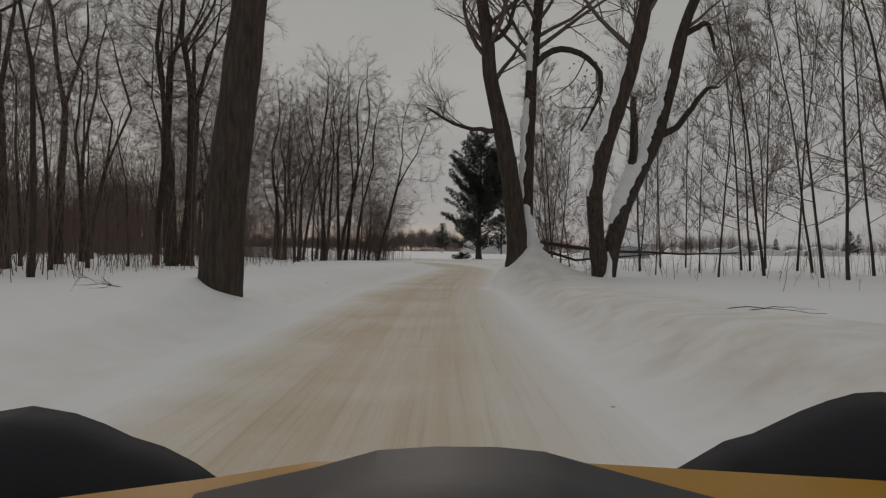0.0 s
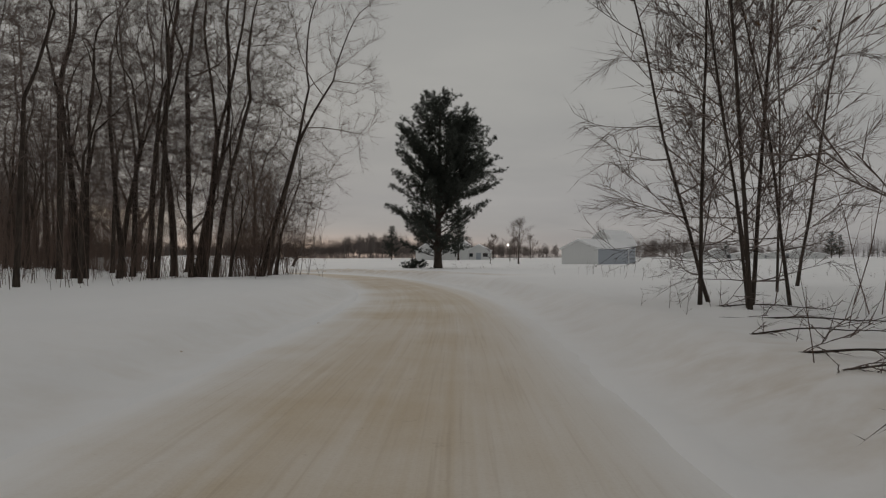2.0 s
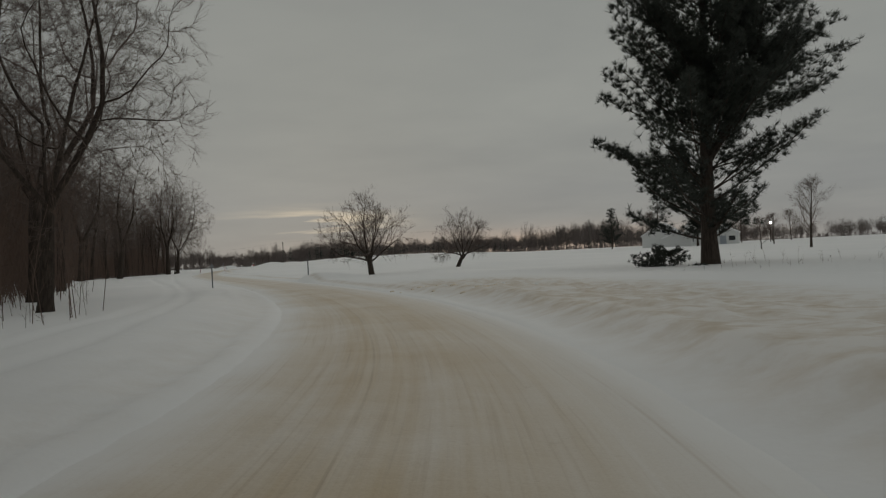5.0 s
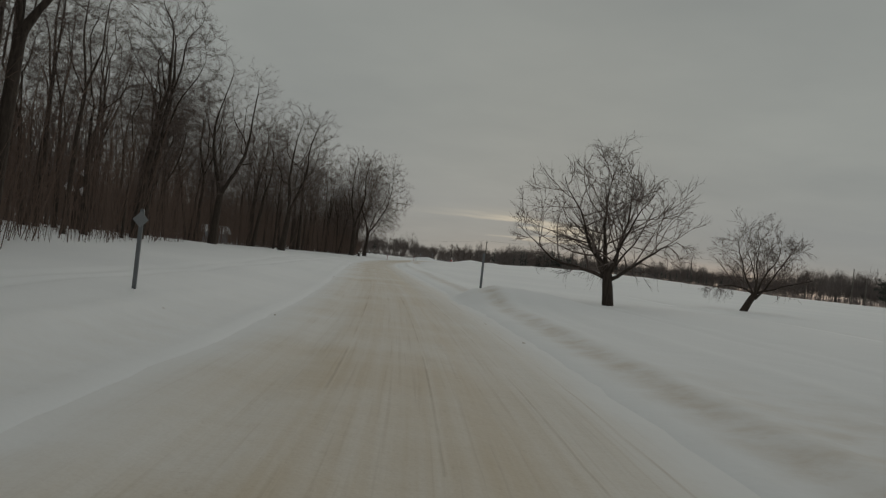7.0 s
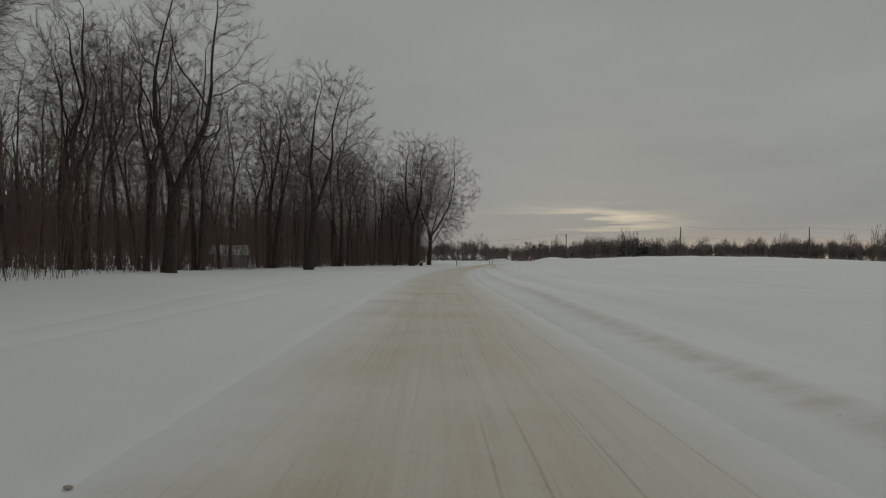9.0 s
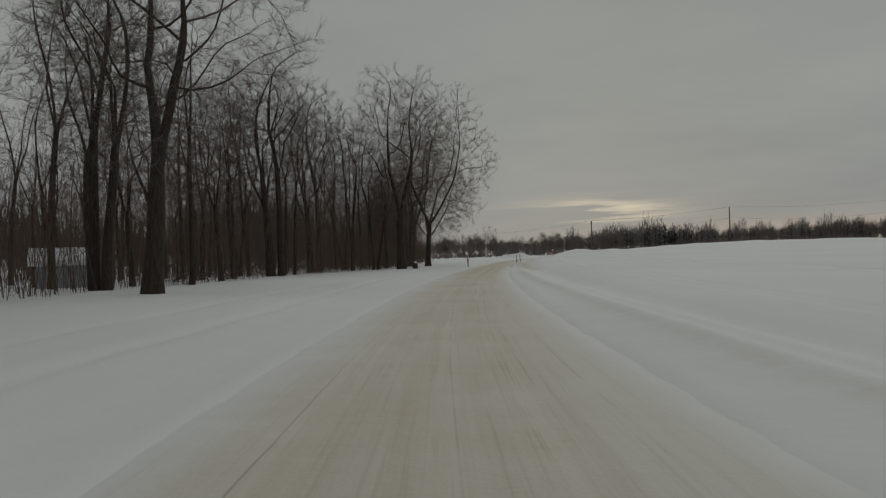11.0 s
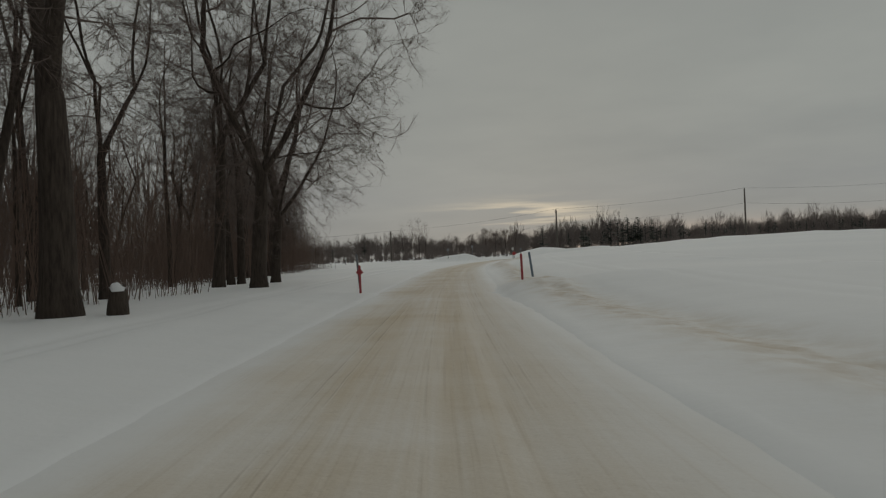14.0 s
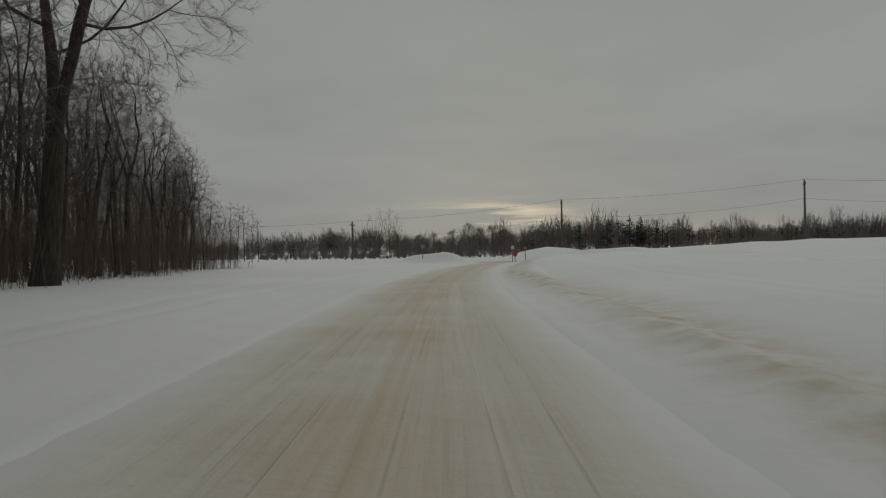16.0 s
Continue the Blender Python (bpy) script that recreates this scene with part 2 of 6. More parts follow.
# ---- mesh helpers ----
class Shape:
    """Vertices and faces gathered for one mesh."""

    def __init__(self):
        self.v, self.f = [], []

    def tube(self, points, radii, sides):
        base, n = len(self.v), len(points)
        for i, p in enumerate(points):
            ahead = (points[min(i + 1, n - 1)] - points[max(i - 1, 0)]).normalized()
            side = ahead.cross(Vector((0.13, 0.97, 0.21)))
            if side.length < 0.05:
                side = ahead.cross(Vector((1, 0, 0)))
            side.normalize()
            over = ahead.cross(side)
            for k in range(sides):
                a = 2 * math.pi * k / sides
                self.v.append(p + (side * math.cos(a) + over * math.sin(a)) * radii[i])
        for i in range(n - 1):
            for k in range(sides):
                a, b = base + i * sides + k, base + i * sides + (k + 1) % sides
                self.f.append((a, b, b + sides, a + sides))
        self.f.append(tuple(base + (n - 1) * sides + k for k in range(sides)))

    def spike(self, p, way, length, r):
        """A fine twig: a three-sided point."""
        side = way.cross(Vector((0.31, 0.2, 0.93)))
        if side.length < 0.05:
            side = way.cross(Vector((1, 0, 0)))
        side = side.normalized() * r
        over = way.cross(side)
        b = len(self.v)
        self.v += [p + side, p - side * 0.5 + over * 0.87, p - side * 0.5 - over * 0.87, p + way * length]
        self.f += [(b, b + 1, b + 3), (b + 1, b + 2, b + 3), (b + 2, b, b + 3)]

    def needle(self, p, way, length, width):
        side = way.orthogonal().normalized() * width
        b = len(self.v)
        self.v += [p - side, p + side, p + way * length]
        self.f.append((b, b + 1, b + 2))

    def blade(self, p, way, length, width, normal):
        side = way.cross(normal)
        if side.length < 1e-4:
            return
        side = side.normalized() * width
        b = len(self.v)
        self.v += [p - side * 0.4, p + side * 0.4, p + way * length * 0.6 + side, p + way * length, p + way * length * 0.6 - side]
        self.f.append((b, b + 1, b + 2, b + 3, b + 4))

    def block(self, x0, x1, y0, y1, z0, z1):
        b = len(self.v)
        self.v += [Vector((x, y, z)) for z in (z0, z1) for x, y in ((x0, y0), (x1, y0), (x1, y1), (x0, y1))]
        self.f += [(b, b + 3, b + 2, b + 1), (b + 4, b + 5, b + 6, b + 7)]
        self.f += [(b + k, b + (k + 1) % 4, b + 4 + (k + 1) % 4, b + 4 + k) for k in range(4)]

    def prism(self, outline, y0, y1):
        """An outline in x, z drawn out along y."""
        b, n = len(self.v), len(outline)
        self.v += [Vector((x, y, z)) for y in (y0, y1) for x, z in outline]
        self.f.append(tuple(b + k for k in range(n)))
        self.f.append(tuple(b + n + k for k in reversed(range(n))))
        self.f += [(b + (k + 1) % n, b + k, b + n + k, b + n + (k + 1) % n) for k in range(n)]

    def mesh(self, name, mat, smooth=False):
        me = bpy.data.meshes.new(name)
        me.from_pydata([tuple(p) for p in self.v], [], self.f)
        me.materials.append(mat)
        if smooth:
            me.polygons.foreach_set("use_smooth", [True] * len(me.polygons))
        me.update()
        return me


def part(name, shape, mat, parent, label="", smooth=False, at=None):
    ob = new(name, shape.mesh(name, mat, smooth))
    if at is not None:
        ob.matrix_basis = at
    ob.parent = parent
    if label:
        ob["label"] = label
    return ob


def thing(name, label, category, m=None, group="", kind=""):
    ob = new(name)
    ob.empty_display_size = 0.3
    if m is not None:
        ob.matrix_basis = m
    return tagged(ob, label, category, group, kind)


def single(name, shape, mat, label, category="", group="", kind="", m=None, smooth=False):
    ob = new(name, shape.mesh(name, mat, smooth))
    if m is not None:
        ob.matrix_basis = m
    return tagged(ob, label, category, group, kind)


def stand(x, y, turn=0.0, size=1.0, lean=(0.0, 0.0), sink=0.0):
    """A pose on the ground at x, y."""
    return (Matrix.Translation((x, y, ground_z(x, y) - sink)) @ Euler((radians(lean[0]), radians(lean[1]), 0)).to_matrix().to_4x4()
            @ Matrix.Rotation(radians(turn), 4, "Z") @ Matrix.Scale(size, 4))


def ease(a, b, v):
    q = np.clip((v - a) / (b - a), 0.0, 1.0)
    return q * q * (3 - 2 * q)


# ---- the road's line, and the lie of the land ----
LINE = [(-0.6, -60.0), (-0.6, -30.0), (-0.6, 0.0), (-0.6, 8.0), (-0.55, 15.4), (-0.38, 22.6), (0.0, 29.5), (0.5, 35.8), (1.0, 41.5),
        (1.4, 48.0), (1.3, 55.0), (0.6, 63.0), (-0.5, 70.5), (-1.0, 73.4), (-2.95, 79.4), (-5.35, 85.3), (-8.1, 90.7), (-11.1, 96.1),
        (-14.2, 101.3), (-17.5, 106.7), (-21.0, 112.3), (-28.5, 124.0), (-36.1, 135.9), (-43.95, 148.2), (-48.5, 155.8), (-52.8, 163.3),
        (-56.9, 170.7), (-60.85, 177.95), (-64.45, 184.95), (-67.9, 191.6), (-71.15, 198.05), (-74.35, 204.4), (-77.45, 210.8), (-82.5, 221.5),
        (-88.0, 233.5), (-93.0, 246.0), (-98.0, 260.0), (-102.0, 273.0), (-106.0, 288.0)]
HALF = 2.2                                    # half the ploughed width
HIGHWAY_AT, HIGHWAY_WAY = np.array((-106.5, 290.0)), np.array((0.985, 0.172))
HIGHWAY_OUT = np.array((-0.172, 0.985))


def dense_line(step=0.45):
    p = np.array(LINE)
    s = np.r_[0, np.cumsum(np.hypot(*np.diff(p, axis=0).T))]
    q = np.arange(0, s[-1], step)
    xy = np.stack([np.interp(q, s, p[:, 0]), np.interp(q, s, p[:, 1])], 1)
    k = np.hanning(33)
    k /= k.sum()
    pad = np.concatenate([xy[0] + (np.arange(-16, 0)[:, None]) * (xy[1] - xy[0]), xy, xy[-1] + (np.arange(1, 17)[:, None]) * (xy[-1] - xy[-2])])
    return np.stack([np.convolve(pad[:, i], k, "valid") for i in (0, 1)], 1)


CENTRE = dense_line()
STEP = np.gradient(CENTRE, axis=0)
LENGTHS = np.r_[0, np.cumsum(np.hypot(*np.diff(CENTRE, axis=0).T))] - 60.0     # 0 beside the start
WAY = STEP / np.hypot(*STEP.T)[:, None]
RIGHT = np.stack([WAY[:, 1], -WAY[:, 0]], 1)


def from_road(x, y):
    """For places: how far along the road, how far to its right (left is negative)."""
    x, y = np.atleast_1d(x).astype(float), np.atleast_1d(y).astype(float)
    along, off = np.empty(len(x)), np.empty(len(x))
    thin = CENTRE[::4]
    for a in range(0, len(x), 4000):
        b = slice(a, a + 4000)
        dx, dy = x[b, None] - thin[None, :, 0], y[b, None] - thin[None, :, 1]
        i = np.argmin(dx * dx + dy * dy, 1) * 4
        rx, ry = x[b] - CENTRE[i, 0], y[b] - CENTRE[i, 1]
        along[b] = LENGTHS[i] + rx * WAY[i, 0] + ry * WAY[i, 1]
        side = rx * RIGHT[i, 0] + ry * RIGHT[i, 1]
        off[b] = np.where(side < 0, -1, 1) * np.hypot(rx, ry)
    return along, off


# mounds of snow: round tree feet, and the ploughed heaps at the junction
MOUNDS = [(2.35, 23.3, 0.90, 1.05), (3.2, 24.3, 0.2, 1.3), (4.6, 22.4, 0.06, 1.0), (-3.4, 11.7, 0.42, 1.4), (-108.9, 278.9, 0.95, 1.9), (-111.6, 278.2, 0.70, 1.7), (-104.0, 297.0, 1.0, 2.6), (-107.5, 296.6, 0.6, 2.0), (-98.5, 284.0, 0.28, 2.4), (-94.0, 285.0, 0.22, 2.4), (-71.2, 205.1, 0.30, 3.2), (-16.0, 110.4, 0.40, 2.0), (-76.7, 204.2, 0.09, 1.0)]


def ripple(x, y, size, seed):
    """Smooth uneven ground: a few crossed waves of about that size."""
    r = np.random.RandomState(seed)
    z = 0 * x
    for k in range(7):
        a, f, p = r.uniform(0, 6.28), r.uniform(0.6, 1.9) / size, r.uniform(0, 6.28)
        z = z + np.sin((x * math.cos(a) + y * math.sin(a)) * f * 6.28 + p + 0.9 * np.sin(y * f * 3.1 + p))
    return z / 7


def land(x, y):
    """Height of the broad land, without banks."""
    s, d = from_road(x, y)
    out = (np.atleast_1d(x) - HIGHWAY_AT[0]) * HIGHWAY_OUT[0] + (np.atleast_1d(y) - HIGHWAY_AT[1]) * HIGHWAY_OUT[1]
    run = (np.atleast_1d(x) - HIGHWAY_AT[0]) * HIGHWAY_WAY[0] + (np.atleast_1d(y) - HIGHWAY_AT[1]) * HIGHWAY_WAY[1]
    z = 0.10 * ease(-70, -4, out) + 0.25 * ease(5, 45, out) + 1.55 * ease(-8, 36, run) * (1 - 0.72 * ease(48, 90, run)) * ease(-85, -5, out)
    field = 2.2 * ease(60, 220, d) * (1 - ease(55, 100, s)) - 0.25 * ease(40, 130, d) * ease(60, 110, s) * (1 - ease(-150, -80, out))
    return z + field, s, d


def bank(s, d):
    """Height of the snow beside the ploughed lane."""
    left = d < 0
    close = ease(82, 100, s) * (1 - ease(226, 234, s))
    a = np.abs(d) - HALF + np.where(left, 0.0, 0.5 * close)
    wooded = 1 - ease(58, 78, s)
    late = ease(150, 190, s)
    low = ease(95, 125, s)
    high = np.where(left, 0.24 + 0.12 * wooded - 0.07 * low, 0.26 + 0.10 * wooded + 0.12 * (1 - ease(8, 22, s)) - 0.15 * close - 0.08 * ease(226, 234, s))
    flat = np.where(left, 0.17 + 0.20 * wooded + 0.28 * ease(78, 95, s) * (1 - ease(150, 175, s)) * ease(6, 14, a), 0.12 + 0.22 * wooded + 0.22 * late)
    crest = np.where(left, 1.5 + 0.7 * low, 1.1 + 0.4 * close)
    lump = 1 + 0.10 * np.sin(s * 0.37 + 2 * left) + 0.06 * np.sin(s * 1.13 + 1.0 + 3 * left)
    return high * lump * ease(-0.1, crest, a) + (flat - high * lump) * ease(crest + 0.3, crest + 3.2, a)


def heights(x, y, fine=True):
    z, s, d = land(x, y)
    z = z + bank(s, d) + (0.06 * ripple(x, y, 9.0, 3) + 0.010 * ripple(x, y, 2.1, 4)) * ease(HALF, HALF + 1.5, np.abs(d))
    z = z + 0.06 * ripple(x, y, 30.0, 5) * ease(6, 20, np.abs(d))
    for mx, my, mh, mr in MOUNDS:
        z = z + mh * np.exp(-((np.atleast_1d(x) - mx) ** 2 + (np.atleast_1d(y) - my) ** 2) / mr ** 2) * ease(0.9, 2.6, np.abs(d))
    near_highway = np.abs((np.atleast_1d(x) - HIGHWAY_AT[0]) * HIGHWAY_OUT[0] + (np.atleast_1d(y) - HIGHWAY_AT[1]) * HIGHWAY_OUT[1])
    z = z + (0.20 + 0.16 * ripple(x, y, 6.0, 8)) * np.exp(-((near_highway - 6.6) / 1.7) ** 2) * ease(2.5, 7, np.abs(d)) - 0.12 * (near_highway < 4.4)
    return z, s, d


def ground_z(x, y):
    return float(heights(np.array([x]), np.array([y]))[0][0])


def grid_faces(rows, cols, start=0):
    i, j = np.meshgrid(np.arange(rows - 1), np.arange(cols - 1), indexing="ij")
    a = (start + i * cols + j).ravel()
    return np.stack([a, a + 1, a + cols + 1, a + cols], 1)


def build_ground():
    # the verge: a fine strip along the road
    offs = np.r_[-np.geomspace(14, 6.4, 18), np.arange(-6.25, -1.7, 0.11), np.arange(-1.6, 1.7, 0.8), np.arange(1.75, 7.2, 0.11), np.geomspace(7.4, 14, 16)]
    P = CENTRE[:, None, :] + RIGHT[:, None, :] * offs[None, :, None]
    x, y = P[..., 0].ravel(), P[..., 1].ravel()
    base, s_, d_ = land(x, y)
    s = np.repeat(LENGTHS, len(offs))
    d = np.tile(offs, len(CENTRE))
    hz = heights(x, y)[0]
    z = hz - 0.12 * (1 - ease(HALF - 0.75, HALF - 0.1, np.abs(d)))
    # ploughed clods on the crests, and old tracks pressed into the verge
    r = np.random.RandomState(5)
    a = np.abs(d) - HALF
    z += np.exp(-((a - 0.9) / 0.6) ** 2) * (0.015 * ripple(x, y, 0.9, 11) + 0.012 * ripple(x, y, 0.45, 12)) * (1 - ease(90, 110, s))
    z -= 0.05 * np.exp(-((d + 5.6 + 0.5 * np.sin(s * 0.05)) / 0.25) ** 2) + 0.05 * np.exp(-((d + 4.3 + 0.4 * np.sin(s * 0.06 + 1)) / 0.18) ** 2)
    z -= 0.09 * np.exp(-((d - 4.0 - 0.3 * np.sin(s * 0.04 + 2)) / 0.5) ** 2) * ease(120, 135, s)
    z += (0.05 * np.maximum(0, ripple(x, y, 1.5, 14)) + 0.13 * np.maximum(0, ripple(x, y, 0.6, 15))) * ease(68, 76, s) * (1 - ease(92, 102, s)) * ease(0.2, 1.2, d - HALF) * (1 - ease(4.5, 9, d - HALF))
    # low windrows left by the plough blade, broken along their length
    for k, (c, w, h) in enumerate(((-0.15, 0.13, 0.16), (0.75, 0.2, 0.15), (1.9, 0.28, 0.10), (3.3, 0.35, 0.07))):
        for side in (-1, 1):
            line = HALF + c + 0.16 * np.sin(s * (0.11 + 0.03 * k) + k + side) + 0.05 * np.sin(s * 0.8 + k * 2)
            broken = 0.55 + 0.45 * np.sin(s * 0.21 + 1.7 * k + side * 2.1) + 0.35 * ripple(x, y, 1.2, 30 + k)
            z += h * (0.36 + (0.30 if k == 0 else 0.0) * (1 - ease(52, 66, s)) - 0.06 * ease(50, 66, s) - (0.16 if k == 0 else 0.22) * ease(95, 120, s)) * np.maximum(0, broken) * np.exp(-((d * side - line) / w) ** 2)
    for k, c in enumerate((3.1, 3.75, 6.2, 6.9)):
        line = c + 0.35 * np.sin(s * 0.045 + k)
        z -= 0.022 * np.exp(-((d - line) / 0.22) ** 2) * ease(95, 110, s)
    sand = np.exp(-np.maximum(a, 0) / 0.7) * (0.42 - 0.34 * ease(92, 110, s)) * ease(-0.4, 0.5, a)
    sand += 1.0 * ease(66, 74, s) * (1 - ease(92, 102, s)) * ease(0.0, 1.0, d - HALF) * (1 - ease(3.5, 7.5, d - HALF))
    sand += 0.5 * ease(-8, -2, s) * (1 - ease(34, 40, s)) * ease(0.0, 0.6, d - HALF) * (1 - ease(1.5, 3.2, d - HALF))
    churn = ease(200, 210, s) * np.exp(-((d - 3.15 - 0.3 * np.sin(s * 0.16)) / 0.6) ** 2)
    sand += 1.1 * churn
    z += churn * (0.05 * ripple(x, y, 0.5, 41) + 0.06 * ripple(x, y, 1.4, 42))
    # brown shade on the right-hand ridge's road side, painted through the sand mask
    ridge_shade = np.exp(-((d - 2.62 - 0.2 * np.sin(s * 0.05)) / 0.2) ** 2) * ease(86, 96, s) * (1 - ease(196, 206, s))
    sand += (0.60 - 0.40 * ease(128, 150, s)) * ridge_shade
    z += 0.055 * np.exp(-((d - 2.85 - 0.2 * np.sin(s * 0.05)) / 0.2) ** 2) * ease(86, 96, s) * (1 - ease(196, 206, s))
    edge = np.abs(d) > 13.9
    z = np.where(edge, z - 0.5, z)
    verge_v = np.stack([x, y, z], 1)
    verge_f = grid_faces(len(CENTRE), len(offs))
    # the wide sheet to the horizon
    gx = np.r_[-2600, -1800, -1200, -800, -600, -460, -380, -320, -280, np.arange(-250, 151, 2.5), 170, 200, 240, 300, 380, 500, 700, 1100, 1700, 2600]
    gy = np.r_[-1200, -700, -400, -250, -170, -120, np.arange(-90, 351, 2.5), 370, 400, 440, 500, 580, 700, 900, 1300, 2000, 3200]
    X, Y = np.meshgrid(gx, gy, indexing="ij")
    X, Y = X.ravel(), Y.ravel()
    Z, S, D = heights(X, Y)
    inside = (np.abs(D) < 11.5) & (S > -60) & (S < LENGTHS[-1] - 4)
    Z = np.where(inside, Z - 0.75, Z)
    wide_f = grid_faces(len(gx), len(gy), len(verge_v))
    me = bpy.data.meshes.new("ground")
    me.from_pydata(np.concatenate([verge_v, np.stack([X, Y, Z], 1)]).tolist(), [], np.concatenate([verge_f[:, ::-1], wide_f]).tolist())
    me.materials.append(SNOW)
    at = me.attributes.new("sand", "FLOAT", "POINT")
    at.data.foreach_set("value", np.r_[np.clip(sand, 0, 1), np.zeros(len(X))])
    me.polygons.foreach_set("use_smooth", [True] * len(me.polygons))
    tagged(new("ground", me), "wide snow-covered fields and ploughed snowbanks", "ground", kind="structure")


def build_road():
    offs = np.arange(-2.86, 2.87, 0.11)
    P = CENTRE[:, None, :] + RIGHT[:, None, :] * offs[None, :, None]
    x, y = P[..., 0].ravel(), P[..., 1].ravel()
    s, d = np.repeat(LENGTHS, len(offs)), np.tile(offs, len(CENTRE))
    z = land(x, y)[0] + 0.02 - 0.02 * (d / HALF) ** 2 - 0.03 * ease(HALF - 0.6, HALF - 0.1, np.abs(d)) - 0.25 * ease(HALF, HALF + 0.6, np.abs(d))
    # wheel ruts, a single runner's groove and worn streaks
    r = np.random.RandomState(9)
    for k in range(13):
        c, w, h = r.uniform(-1.9, 1.9), r.uniform(0.05, 0.16), r.uniform(0.008, 0.022)
        a, b = r.uniform(-60, 230), r.uniform(40, 120)
        line = c + 0.22 * np.sin(s * r.uniform(0.02, 0.06) + r.uniform(0, 6))
        z -= h * np.exp(-((d - line) / w) ** 2) * ease(a - 6, a, s) * (1 - ease(a + b, a + b + 8, s))
    for c in (-0.85, 0.8):
        z -= 0.018 * np.exp(-((d - c - 0.1 * np.sin(s * 0.05)) / 0.2) ** 2)
    z += 0.012 * ripple(x, y, 1.3, 21) + 0.006 * ripple(x, y, 0.5, 22)
    me = bpy.data.meshes.new("road")
    f = grid_faces(len(CENTRE), len(offs))[:, ::-1]
    me.from_pydata(np.stack([x, y, z], 1).tolist(), [], f.tolist())
    me.materials.append(ROAD)
    uv = me.uv_layers.new(name="lane")
    uv.data.foreach_set("uv", np.stack([d[f], s[f]], -1).ravel())
    at = me.attributes.new("sand", "FLOAT", "POINT")
    at.data.foreach_set("value", 1.04 - 0.28 * ease(80, 110, s) + 0.16 * ease(185, 210, s))
    me.polygons.foreach_set("use_smooth", [True] * len(me.polygons))
    tagged(new("road", me), "ploughed lane of packed snow, tan with spread sand", "road", kind="structure")


def build_highway():
    n, offs = 260, np.linspace(-4.2, 4.2, 13)
    run = np.linspace(-330, 330, n)
    P = HIGHWAY_AT + run[:, None, None] * HIGHWAY_WAY + offs[None, :, None] * HIGHWAY_OUT
    x, y = P[..., 0].ravel(), P[..., 1].ravel()
    z = land(x, y)[0] + 0.05 - 0.03 * (np.tile(offs, n) / 4.2) ** 2
    me = bpy.data.meshes.new("highway")
    me.from_pydata(np.stack([x, y, z], 1).tolist(), [], grid_faces(n, len(offs))[:, ::-1].tolist())
    me.materials.append(ASPHALT)
    tagged(new("highway", me), "crossing main road of wet sanded asphalt", "road", kind="structure")


build_ground()
build_road()
build_highway()


# ---- trees ----
def bent(rng, start, way, length, segments, wander, rise):
    """A limb's line: it wanders, and turns up (or down) as it goes."""
    p, d, pts = start.copy(), way.normalized(), [start.copy()]
    step = length / segments
    for _ in range(segments):
        d = (d + Vector((rng.uniform(-1, 1), rng.uniform(-1, 1), rng.uniform(-1, 1))) * wander + Vector((0, 0, rise))).normalized()
        p = p + d * step
        pts.append(p.copy())
    return pts


def at_line(pts, t):
    q = t * (len(pts) - 1)
    i = min(int(q), len(pts) - 2)
    return pts[i].lerp(pts[i + 1], q - i), (pts[i + 1] - pts[i]).normalized()


def side_way(rng, along, angle, turn):
    """A direction that leaves along at that angle, turned round it."""
    side = along.cross(Vector((0, 0, 1)))
    if side.length < 0.05:
        side = along.cross(Vector((1, 0, 0)))
    side.normalize()
    over = along.cross(side)
    return (along * math.cos(angle) + (side * math.cos(turn) + over * math.sin(turn)) * math.sin(angle)).normalized()


def add_branch(rng, crown, start, way, length, radius, subs, twigs, rise=0.06, wander=0.13, twig_len=1.0, twig_r=0.008, sides=4, fork=3, reach=0.46, first=0.2):
    """A limb with side limbs, and on them fine twigs, each with side shoots."""
    pts = bent(rng, start, way, length, 6, wander, rise)
    crown.tube(pts, [max(radius * (1 - 0.85 * i / 6), twig_r) for i in range(7)], sides)
    for k in range(subs):
        t = first + (1 - first) * (k + rng.random()) / subs
        p, a = at_line(pts, min(t, 0.999))
        w = side_way(rng, a, radians(rng.uniform(22, 52)), rng.uniform(0, 6.28))
        l = length * (reach - 0.28 * t) * rng.uniform(0.7, 1.3) + 0.3 * twig_len
        sub = bent(rng, p, w, l, 2, wander * 1.2, rise * 1.3)
        r = max(radius * (1 - 0.75 * t) * 0.45, twig_r * 1.4)
        crown.tube(sub, [r, r * 0.7, twig_r], 3)
        for j in range(twigs):
            u = 0.12 + 0.88 * (j + rng.random()) / twigs
            q, b = at_line(sub, min(u, 0.999))
            v = (side_way(rng, b, radians(rng.uniform(15, 48)), rng.uniform(0, 6.28)) + Vector((0, 0, rise * 1.5))).normalized()
            tl = twig_len * rng.uniform(0.5, 1.25)
            crown.spike(q, v, tl, twig_r)
            for i in range(fork):
                o = rng.uniform(0.12, 0.85)
                c = (side_way(rng, v, radians(rng.uniform(16, 45)), rng.uniform(0, 6.28)) + Vector((0, 0, rise * 1.5))).normalized()
                crown.needle(q + v * tl * o, c, tl * rng.uniform(0.35, 0.75), twig_r * 0.8)
    return pts


def to_dome(p, w, middle, half_high, half_wide):
    """How far it is from p along w to the rounded outline of a crown."""
    k = Vector((1 / half_wide, 1 / half_wide, 1 / half_high))
    o = Vector(((p.x - middle.x) * k.x, (p.y - middle.y) * k.y, (p.z - middle.z) * k.z))
    d = Vector((w.x * k.x, w.y * k.y, w.z * k.z))
    a, b, c = d.dot(d), 2 * o.dot(d), o.dot(o) - 1
    q = b * b - 4 * a * c
    return 0.0 if q < 0 else (-b + math.sqrt(q)) / (2 * a)


